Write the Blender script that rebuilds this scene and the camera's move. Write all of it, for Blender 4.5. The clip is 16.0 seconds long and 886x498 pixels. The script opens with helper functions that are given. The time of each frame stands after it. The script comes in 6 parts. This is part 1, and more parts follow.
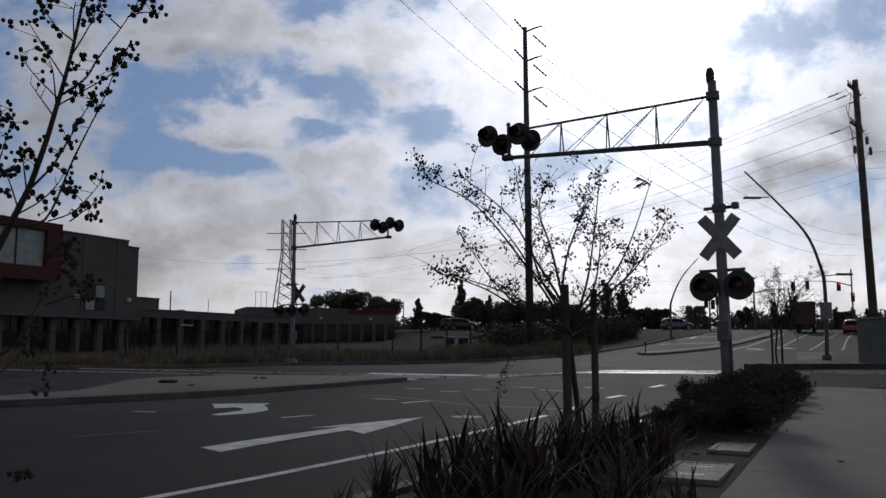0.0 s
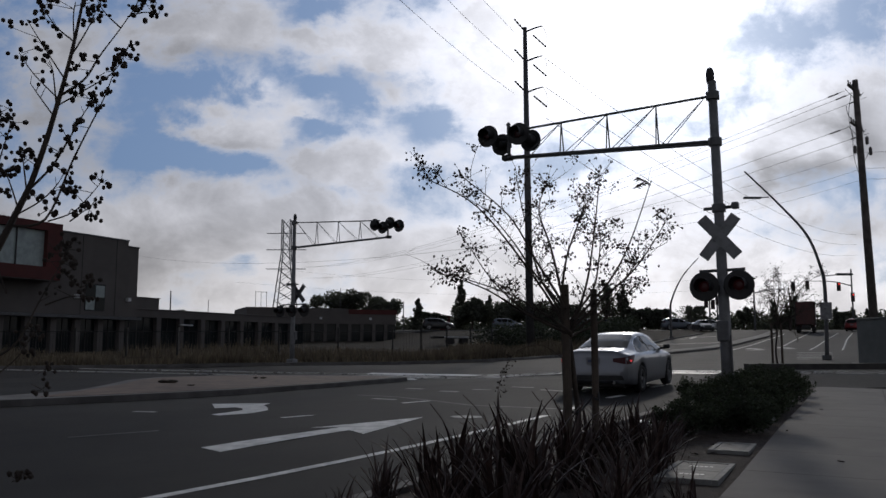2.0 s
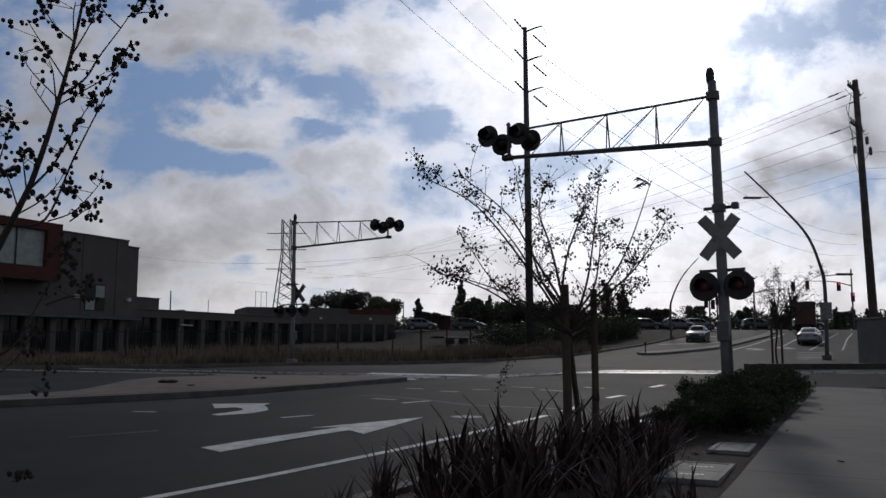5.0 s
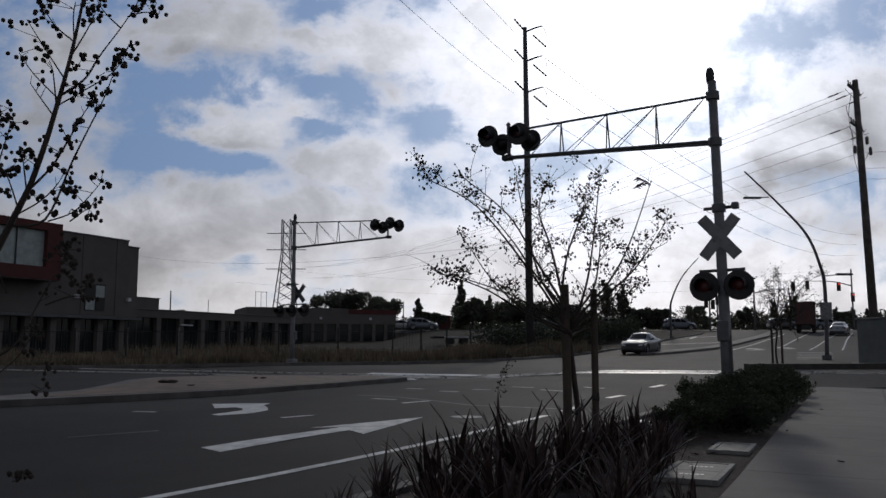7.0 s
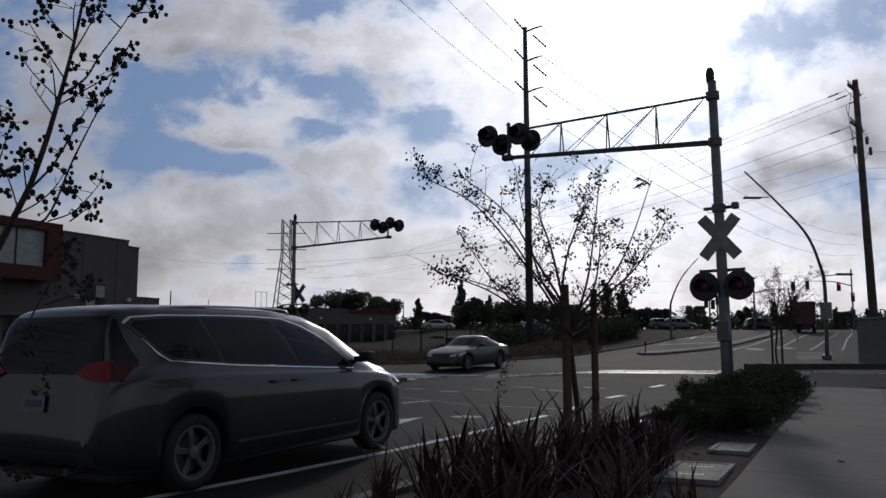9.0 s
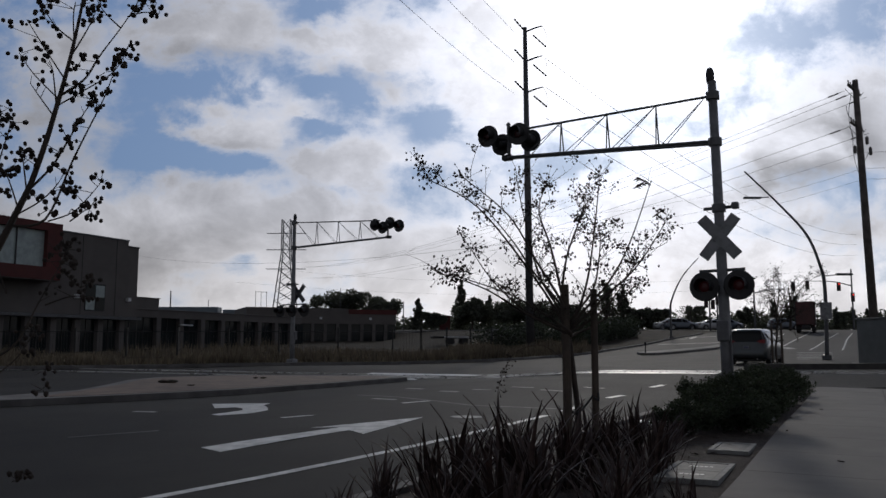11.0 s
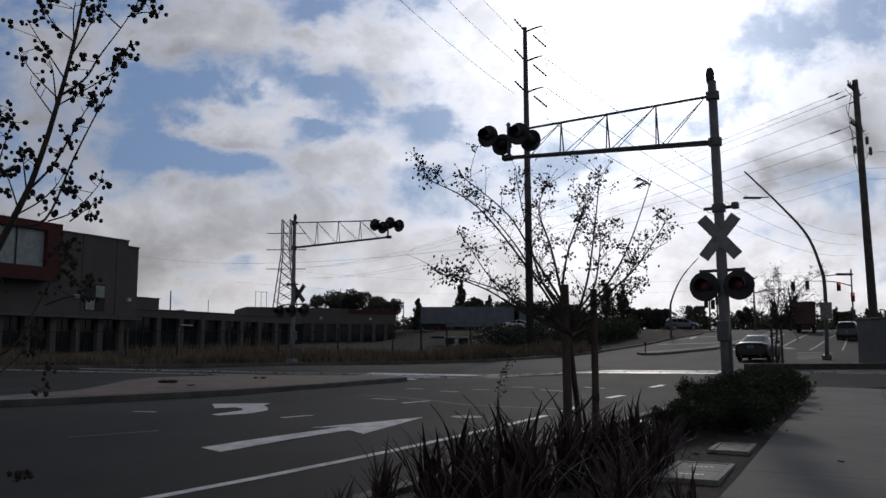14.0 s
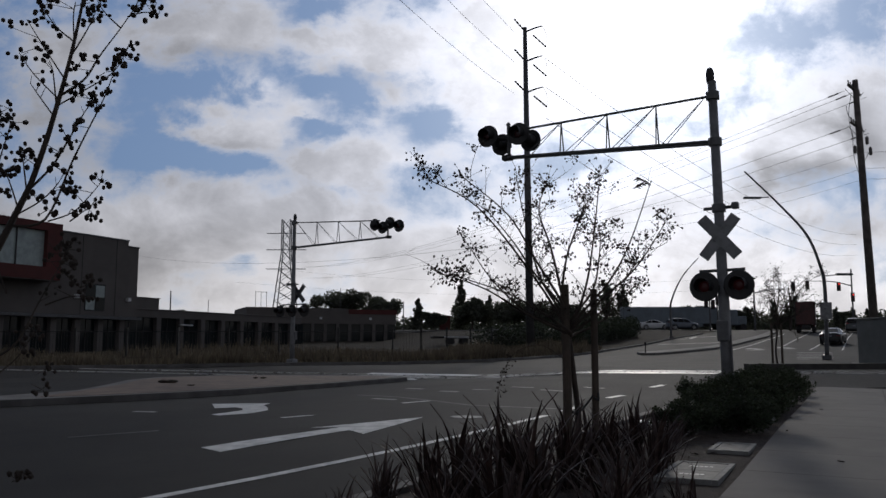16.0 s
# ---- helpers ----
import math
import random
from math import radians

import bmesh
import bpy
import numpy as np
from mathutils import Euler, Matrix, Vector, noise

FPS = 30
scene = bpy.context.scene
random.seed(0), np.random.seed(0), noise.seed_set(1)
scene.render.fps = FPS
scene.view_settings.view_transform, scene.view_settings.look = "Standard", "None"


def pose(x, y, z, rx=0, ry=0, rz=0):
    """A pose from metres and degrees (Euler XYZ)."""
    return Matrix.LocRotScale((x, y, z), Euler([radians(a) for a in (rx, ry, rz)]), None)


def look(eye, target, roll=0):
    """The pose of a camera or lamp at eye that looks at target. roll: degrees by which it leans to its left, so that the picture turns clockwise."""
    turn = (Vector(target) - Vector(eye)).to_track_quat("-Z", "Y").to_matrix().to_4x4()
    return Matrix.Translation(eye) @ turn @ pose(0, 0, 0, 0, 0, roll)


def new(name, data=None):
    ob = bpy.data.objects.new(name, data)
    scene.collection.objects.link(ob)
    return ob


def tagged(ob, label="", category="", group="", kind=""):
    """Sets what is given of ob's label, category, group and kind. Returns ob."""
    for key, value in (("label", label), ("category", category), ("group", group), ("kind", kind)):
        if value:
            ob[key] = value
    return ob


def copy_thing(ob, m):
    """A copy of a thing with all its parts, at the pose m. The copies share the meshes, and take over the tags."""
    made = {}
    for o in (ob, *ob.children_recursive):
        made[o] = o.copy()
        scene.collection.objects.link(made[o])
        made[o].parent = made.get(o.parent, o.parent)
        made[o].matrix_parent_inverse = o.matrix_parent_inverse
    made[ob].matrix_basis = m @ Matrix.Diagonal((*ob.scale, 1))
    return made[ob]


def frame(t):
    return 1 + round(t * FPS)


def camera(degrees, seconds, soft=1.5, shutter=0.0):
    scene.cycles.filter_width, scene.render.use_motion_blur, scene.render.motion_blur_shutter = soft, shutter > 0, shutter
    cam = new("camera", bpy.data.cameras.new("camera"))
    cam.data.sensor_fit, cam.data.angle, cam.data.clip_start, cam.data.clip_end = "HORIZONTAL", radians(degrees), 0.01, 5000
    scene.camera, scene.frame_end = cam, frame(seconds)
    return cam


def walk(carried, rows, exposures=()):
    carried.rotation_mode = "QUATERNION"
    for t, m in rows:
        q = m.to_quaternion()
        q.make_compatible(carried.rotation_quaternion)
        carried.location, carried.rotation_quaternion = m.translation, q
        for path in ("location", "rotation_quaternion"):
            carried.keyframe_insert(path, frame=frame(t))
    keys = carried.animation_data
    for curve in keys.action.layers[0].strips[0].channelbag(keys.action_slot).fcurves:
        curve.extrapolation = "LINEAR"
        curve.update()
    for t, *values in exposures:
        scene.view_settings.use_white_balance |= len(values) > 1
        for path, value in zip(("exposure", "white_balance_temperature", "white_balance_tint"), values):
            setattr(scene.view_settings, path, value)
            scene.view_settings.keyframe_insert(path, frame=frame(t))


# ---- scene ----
from mathutils.bvhtree import BVHTree

# ---------------------------------------------------------------- camera
cam = camera(56.0, 16.0, soft=1.5)
PITCH = 6.85
walk(cam, [(0, pose(0, 0, 1.23, 90 + PITCH, 0, 0)), (16, pose(0, 0, 1.23, 90 + PITCH, 0, 0))],
     exposures=[(0, 0.0, 6420, 11), (16, 0.0, 6420, 11)])

# ---------------------------------------------------------------- sky and sun
SUN_AZ, SUN_EL = 13.8, 21.5
world = bpy.data.worlds.new("sky")
scene.world = world
world.use_nodes = True


class Graph:
    """A small writer of node trees."""

    def __init__(self, tree):
        self.t = tree
        tree.nodes.clear()

    def node(self, kind, **props):
        n = self.t.nodes.new(kind)
        for k, v in props.items():
            setattr(n, k, v)
        return n

    def put(self, socket, v):
        if isinstance(v, bpy.types.NodeSocket):
            self.t.links.new(v, socket)
        elif v is not None:
            socket.default_value = v

    def math(self, op, a, b=None, c=None, clamp=False):
        n = self.node("ShaderNodeMath", operation=op, use_clamp=clamp)
        for i, v in enumerate((a, b, c)):
            self.put(n.inputs[i], v)
        return n.outputs[0]

    def vec(self, op, a, b=None):
        n = self.node("ShaderNodeVectorMath", operation=op)
        self.put(n.inputs[0], a)
        self.put(n.inputs[1], b)
        return n.outputs["Value"] if op in ("DOT_PRODUCT", "LENGTH", "DISTANCE") else n.outputs[0]

    def xyz(self, x, y, z=0.0):
        n = self.node("ShaderNodeCombineXYZ")
        for i, v in enumerate((x, y, z)):
            self.put(n.inputs[i], v)
        return n.outputs[0]

    def noise(self, v, scale, detail=4.0, rough=0.55, distort=0.0, kind="FBM"):
        n = self.node("ShaderNodeTexNoise")
        self.put(n.inputs["Vector"], v)
        n.inputs["Scale"].default_value = scale
        n.inputs["Detail"].default_value = detail
        n.inputs["Roughness"].default_value = rough
        n.inputs["Distortion"].default_value = distort
        return n.outputs["Fac"]

    def ramp(self, fac, *stops):
        n = self.node("ShaderNodeValToRGB")
        r = n.color_ramp
        while len(r.elements) < len(stops):
            r.elements.new(0.5)
        for e, (p, col) in zip(r.elements, stops):
            e.position = p
            e.color = (*col, 1) if isinstance(col, tuple) else (col, col, col, 1)
        self.put(n.inputs[0], fac)
        return n.outputs[0]

    def mix(self, fac, a, b, blend="MIX"):
        n = self.node("ShaderNodeMix", data_type="RGBA", blend_type=blend)
        self.put(n.inputs["Factor"], fac)
        self.put(n.inputs[6], (*a, 1) if isinstance(a, tuple) else a)
        self.put(n.inputs[7], (*b, 1) if isinstance(b, tuple) else b)
        return n.outputs[2]

    def smooth(self, v, lo, hi):
        n = self.node("ShaderNodeMapRange", interpolation_type="SMOOTHSTEP")
        self.put(n.inputs[0], v)
        n.inputs[1].default_value, n.inputs[2].default_value = lo, hi
        return n.outputs[0]


# Openings (negative) and banks (positive) in the broken cloud: east and up as slopes, half width, half height, weight.
CLOUD_FORMS = [(-0.338, 0.318, 0.049, 0.029, -0.72), (-0.36, 0.25, 0.038, 0.032, -0.8), (-0.276, 0.225, 0.076, 0.017, -0.72), (-0.157, 0.325, 0.056, 0.016, -0.51),
               (-0.101, 0.312, 0.035, 0.014, -0.43), (-0.013, 0.296, 0.042, 0.018, -0.58), (-0.034, 0.218, 0.031, 0.01, -0.36), (-0.173, 0.416, 0.032, 0.021, -0.51),
               (-0.059, 0.347, 0.049, 0.012, -0.29), (0.153, 0.22, 0.041, 0.016, -0.29), (0.399, 0.383, 0.046, 0.023, -0.24), (0.214, 0.332, 0.025, 0.029, -0.14),
               (0.527, 0.413, 0.039, 0.027, -0.48), (0.367, 0.304, 0.028, 0.014, -0.12), (-0.134, 0.215, 0.031, 0.011, -0.29), (0.067, 0.271, 0.017, 0.021, -0.23),
               (-0.166, 0.274, 0.031, 0.024, -0.5), (-0.315, 0.245, 0.031, 0.021, -0.3)]
CLOUD_BANKS = [(-0.233, 0.318, 0.031, 0.016, 0.5), (-0.257, 0.274, 0.059, 0.019, 0.6), (-0.181, 0.296, 0.028, 0.009, 0.4), (-0.299, 0.398, 0.099, 0.029, 0.45),
               (-0.472, 0.34, 0.07, 0.044, 0.3), (-0.1, 0.236, 0.066, 0.028, 0.45), (-0.311, 0.155, 0.171, 0.042, 0.55), (0.152, 0.376, 0.134, 0.066, 0.5),
               (0.448, 0.254, 0.09, 0.032, 0.55), (0.499, 0.289, 0.049, 0.043, 0.4), (-0.101, 0.383, 0.077, 0.029, 0.35), (0.239, 0.197, 0.103, 0.035, 0.3),
               (0.079, 0.135, 0.205, 0.042, 0.3), (-0.241, 0.106, 0.082, 0.026, 0.85)]
# Grey undersides of the banks.
CLOUD_SHADES = [(0.433, 0.229, 0.085, 0.034, 0.66), (0.511, 0.264, 0.042, 0.046, 0.58), (-0.27, 0.365, 0.077, 0.016, 0.3), (-0.364, 0.1, 0.218, 0.027, 0.25), (-0.057, 0.131, 0.109, 0.028, 0.12),
                (-0.342, 0.409, 0.085, 0.022, 0.2), (-0.101, 0.34, 0.063, 0.022, 0.2), (-0.44, 0.254, 0.069, 0.036, 0.12), (0.491, 0.148, 0.055, 0.028, 0.25), (-0.253, 0.261, 0.042, 0.01, 0.25)]


def build_sky():
    g = Graph(world.node_tree)
    co = g.node("ShaderNodeTexCoord").outputs["Generated"]
    sep = g.node("ShaderNodeSeparateXYZ")
    g.put(sep.inputs[0], co)
    x, y, z = sep.outputs
    ahead = g.math("MAXIMUM", y, 0.12)
    u, v = g.math("DIVIDE", x, ahead), g.math("DIVIDE", z, ahead)
    # noise in a plane of cloud seen at a slant: finer towards the horizon
    up = g.math("ADD", g.math("MAXIMUM", z, 0.0), 0.35)
    plane = g.xyz(g.math("DIVIDE", x, up), g.math("DIVIDE", y, up), g.math("MULTIPLY", z, 2.2))
    big = g.noise(plane, 2.3, 8.0, 0.58, 0.2)
    # heaped cloud, as tall as wide
    heap = g.xyz(u, g.math("MULTIPLY", v, 1.25), g.math("MULTIPLY", g.math("DIVIDE", x, up), 0.15))
    puff = g.noise(g.vec("ADD", heap, (7.3, 2.1, 0.0)), 7.5, 9.0, 0.6, 0.25)
    fine = g.noise(g.vec("ADD", heap, (1.7, 5.1, 0.0)), 17.0, 8.0, 0.62, 0.2)
    wob = g.math("MULTIPLY", g.math("SUBTRACT", puff, 0.5), 0.16)
    wob2 = g.math("MULTIPLY", g.math("SUBTRACT", big, 0.5), 0.16)
    u2, v2 = g.math("ADD", u, wob), g.math("ADD", v, wob2)
    cover = g.math("ADD", g.math("MULTIPLY_ADD", g.math("SUBTRACT", big, 0.5), 0.9, 0.275), g.math("MULTIPLY_ADD", g.math("SUBTRACT", fine, 0.5), 1.15, 0.175))
    cover = g.math("MULTIPLY_ADD", g.math("SUBTRACT", puff, 0.5), 1.5, cover)

    def bell(form):
        cx, cy, rx, ry, _ = form
        a = g.math("POWER", g.math("DIVIDE", g.math("ABSOLUTE", g.math("SUBTRACT", u2, cx)), rx), 2.0)
        b = g.math("POWER", g.math("DIVIDE", g.math("ABSOLUTE", g.math("SUBTRACT", v2, cy)), ry), 2.0)
        return g.math("EXPONENT", g.math("MULTIPLY", g.math("ADD", a, b), -1.0))

    cover = g.math("ADD", cover, 0.15)
    for form in CLOUD_FORMS + CLOUD_BANKS:
        cover = g.math("MULTIPLY_ADD", bell(form), form[4], cover)
    low = g.smooth(z, 0.20, 0.03)
    high = g.math("MAXIMUM", g.smooth(z, 0.5, 0.75), g.smooth(y, 0.5, 0.1))
    cover = g.math("ADD", g.math("MULTIPLY_ADD", low, 0.3, cover), g.math("MULTIPLY", high, 0.25))
    cloud = g.smooth(cover, 0.24, 0.94)
    thick = g.smooth(cover, 0.62, 1.0)
    shade = None
    for form in CLOUD_SHADES:
        e = g.math("MULTIPLY", bell(form), form[4])
        shade = e if shade is None else g.math("MAXIMUM", shade, e)
    az, el = radians(SUN_AZ), radians(SUN_EL)
    sun = (math.sin(az) * math.cos(el), math.cos(az) * math.cos(el), math.sin(el))
    d = g.vec("DOT_PRODUCT", g.vec("NORMALIZE", co), sun)
    ang = g.math("ARCCOSINE", g.math("MINIMUM", d, 0.99999))
    near = g.math("EXPONENT", g.math("MULTIPLY", g.math("POWER", g.math("DIVIDE", ang, 0.16), 2.0), -1.0))
    wide = g.math("EXPONENT", g.math("MULTIPLY", g.math("DIVIDE", ang, 0.58), -1.0))
    core = g.math("EXPONENT", g.math("MULTIPLY", g.math("POWER", g.math("DIVIDE", ang, 0.045), 2.0), -1.0))
    sky = g.node("ShaderNodeTexSky", sky_type="NISHITA", sun_disc=False, sun_elevation=el, sun_rotation=az,
                 air_density=1.0, dust_density=0.6, ozone_density=2.0)
    blue = g.vec("SCALE", sky.outputs[0])
    blue.node.inputs["Scale"].default_value = 0.05
    blue = g.mix(0.5, blue, (0.17, 0.30, 0.58))
    pale = g.vec("SCALE", g.xyz(0.55, 0.68, 0.85))
    g.put(pale.node.inputs["Scale"], wide)
    blue = g.vec("ADD", g.vec("MULTIPLY", blue, (0.52, 0.58, 0.64)), g.vec("MULTIPLY", pale, (0.36, 0.37, 0.39)))
    # bank of cloud: light edges, greyer hearts, bright round the sun
    lit = g.math("ADD", g.math("MULTIPLY_ADD", wide, 1.2, 0.03), g.math("MULTIPLY", near, 0.62))
    lit = g.math("MULTIPLY_ADD", low, g.math("MULTIPLY", wide, 0.4), lit)
    grey = g.math("MULTIPLY_ADD", g.math("MULTIPLY", thick, g.smooth(puff, 0.3, 0.65)), -0.22, 1.06)
    grey = g.math("MULTIPLY", grey, g.math("MULTIPLY_ADD", g.math("SUBTRACT", fine, 0.5), -0.45, 1.05))
    grey = g.math("MULTIPLY", grey, g.math("MULTIPLY_ADD", g.math("SUBTRACT", puff, 0.5), -0.9, 1.03))
    grey = g.math("MULTIPLY", grey, g.math("SUBTRACT", 1.0, shade))
    lit = g.math("MULTIPLY_ADD", g.smooth(y, 0.1, -0.3), 0.2, lit)
    lit = g.math("MULTIPLY", lit, g.math("MULTIPLY_ADD", g.smooth(z, 0.45, 0.85), -0.75, 1.0))
    lum = g.math("MULTIPLY", lit, grey)
    col = g.mix(g.math("MULTIPLY", low, 0.8), (0.90, 0.92, 1.0), (1.0, 0.965, 0.955))
    white = g.vec("SCALE", col)
    g.put(white.node.inputs["Scale"], lum)
    sk = g.mix(cloud, blue, white)
    glow = g.node("ShaderNodeMix", data_type="RGBA", blend_type="ADD")
    glow.inputs["Factor"].default_value = 1.0
    g.put(glow.inputs[6], sk)
    gl = g.vec("SCALE", g.xyz(1.0, 0.96, 0.88))
    g.put(gl.node.inputs["Scale"], g.math("MULTIPLY_ADD", core, 5.0, g.math("MULTIPLY", near, 0.35)))
    g.put(glow.inputs[7], gl)
    bg = g.node("ShaderNodeBackground")
    g.put(bg.inputs[0], glow.outputs[2])
    bg.inputs[1].default_value = 1.0
    out = g.node("ShaderNodeOutputWorld")
    g.put(out.inputs[0], bg.outputs[0])


build_sky()
lamp = bpy.data.lights.new("sun", "SUN")
lamp.energy, lamp.angle, lamp.color = 0.5, radians(3.0), (1.0, 0.93, 0.82)
sun_ob = new("sun", lamp)
_a, _e = radians(SUN_AZ), radians(SUN_EL)
sun_ob.matrix_world = look((60 * math.sin(_a) * math.cos(_e), 60 * math.cos(_a) * math.cos(_e), 60 * math.sin(_e)), (0, 0, 0))

# ---------------------------------------------------------------- materials


def material(name, base, rough=0.8, metal=0.0, vary=0.25, scale=6.0, fine=60.0, bump=0.3, tint=None, coat=0.0,
             spec=0.5, per_object=0.0, emit=None, dist=0.01, per_island=0.0, thin=0.0):
    """Principled surface with stains at one scale, grain at another and a relief of the grain."""
    m = bpy.data.materials.new(name)
    m.use_nodes = True
    g = Graph(m.node_tree)
    co = g.node("ShaderNodeTexCoord").outputs["Object"]
    p = g.node("ShaderNodeBsdfPrincipled")
    big = g.noise(co, scale, 5.0, 0.6, 0.3)
    small = g.noise(co, fine, 3.0, 0.6)
    dark = tuple(c * (1 - vary) for c in base)
    lite = tuple(min(1.0, c * (1 + vary)) for c in (tint or base))
    col = g.mix(g.smooth(big, 0.3, 0.7), dark, lite)
    col = g.mix(vary * 0.8, col, g.ramp(small, (0.3, 0.35), (0.7, 1.0)), "MULTIPLY")
    if per_object:
        r = g.node("ShaderNodeObjectInfo").outputs["Random"]
        col = g.mix(1.0, col, g.ramp(r, (0.0, 1 - per_object), (1.0, 1.0)), "MULTIPLY")
    if per_island:
        r = g.node("ShaderNodeNewGeometry").outputs["Random Per Island"]
        col = g.mix(1.0, col, g.ramp(r, (0.0, 1 - per_island), (1.0, 1.0)), "MULTIPLY")
    g.put(p.inputs["Base Color"], col)
    g.put(p.inputs["Roughness"], g.math("MULTIPLY_ADD", big, 0.25 * rough, rough * 0.87, clamp=True))
    p.inputs["Metallic"].default_value = metal
    p.inputs["Specular IOR Level"].default_value = spec
    p.inputs["Coat Weight"].default_value = coat
    p.inputs["Coat Roughness"].default_value = 0.06
    if emit:
        p.inputs["Emission Color"].default_value = (*emit[0], 1)
        p.inputs["Emission Strength"].default_value = emit[1]
    if bump:
        b = g.node("ShaderNodeBump")
        b.inputs["Strength"].default_value, b.inputs["Distance"].default_value = bump, dist
        g.put(b.inputs["Height"], small)
        g.put(p.inputs["Normal"], b.outputs[0])
    shader = p.outputs[0]
    if thin:
        # light that comes through a thin leaf
        tr = g.node("ShaderNodeBsdfTranslucent")
        g.put(tr.inputs[0], g.mix(1.0, col, (1.15, 1.25, 0.9), "MULTIPLY"))
        both = g.node("ShaderNodeMixShader")
        both.inputs[0].default_value = thin
        g.put(both.inputs[1], shader)
        g.put(both.inputs[2], tr.outputs[0])
        shader = both.outputs[0]
    g.put(g.node("ShaderNodeOutputMaterial").inputs[0], shader)
    return m


def asphalt_material():
    """Worn asphalt: stone grain, wheel-worn bands along the lanes, sealed cracks and oil spots."""
    m = bpy.data.materials.new("asphalt")
    m.use_nodes = True
    g = Graph(m.node_tree)
    co = g.node("ShaderNodeTexCoord").outputs["Object"]
    p = g.node("ShaderNodeBsdfPrincipled")
    turn = g.node("ShaderNodeVectorRotate", rotation_type="Z_AXIS")
    g.put(turn.inputs["Vector"], co)
    turn.inputs["Angle"].default_value = radians(-62.4)
    along = g.vec("MULTIPLY", turn.outputs[0], (0.05, 0.9, 1.0))
    band = g.noise(along, 1.0, 3.0, 0.5)
    big = g.noise(co, 0.35, 6.0, 0.6, 0.4)
    grain = g.noise(co, 90.0, 3.0, 0.7)
    col = g.mix(g.smooth(big, 0.3, 0.7), (0.015, 0.015, 0.016), (0.031, 0.03, 0.029))
    col = g.mix(g.math("MULTIPLY", g.smooth(band, 0.45, 0.75), 0.6), col, (0.014, 0.014, 0.015))
    col = g.mix(0.5, col, g.ramp(grain, (0.25, 0.45), (0.75, 1.0)), "MULTIPLY")
    v = g.node("ShaderNodeTexVoronoi", feature="DISTANCE_TO_EDGE")
    g.put(v.inputs["Vector"], g.vec("ADD", co, g.vec("SCALE", g.xyz(big, g.noise(co, 0.8), 0.0))))
    v.inputs["Scale"].default_value = 0.22
    crack = g.math("MULTIPLY", g.smooth(v.outputs["Distance"], 0.008, 0.002), g.smooth(g.noise(co, 0.13), 0.5, 0.6))
    col = g.mix(g.math("MULTIPLY", crack, 0.8), col, (0.012, 0.012, 0.012))
    g.put(p.inputs["Base Color"], col)
    g.put(p.inputs["Roughness"], g.math("MULTIPLY_ADD", band, -0.12, 0.86))
    p.inputs["Specular IOR Level"].default_value = 0.13
    b = g.node("ShaderNodeBump")
    b.inputs["Strength"].default_value, b.inputs["Distance"].default_value = 0.5, 0.006
    g.put(b.inputs["Height"], grain)
    g.put(p.inputs["Normal"], b.outputs[0])
    g.put(g.node("ShaderNodeOutputMaterial").inputs[0], p.outputs[0])
    return m


def glass_material(name, base=(0.005, 0.006, 0.007), rough=0.04):
    m = bpy.data.materials.new(name)
    m.use_nodes = True
    g = Graph(m.node_tree)
    p = g.node("ShaderNodeBsdfPrincipled")
    p.inputs["Base Color"].default_value = (*base, 1)
    p.inputs["Roughness"].default_value = rough
    p.inputs["IOR"].default_value = 1.4
    p.inputs["Specular IOR Level"].default_value = 0.32
    g.put(g.node("ShaderNodeOutputMaterial").inputs[0], p.outputs[0])
    return m


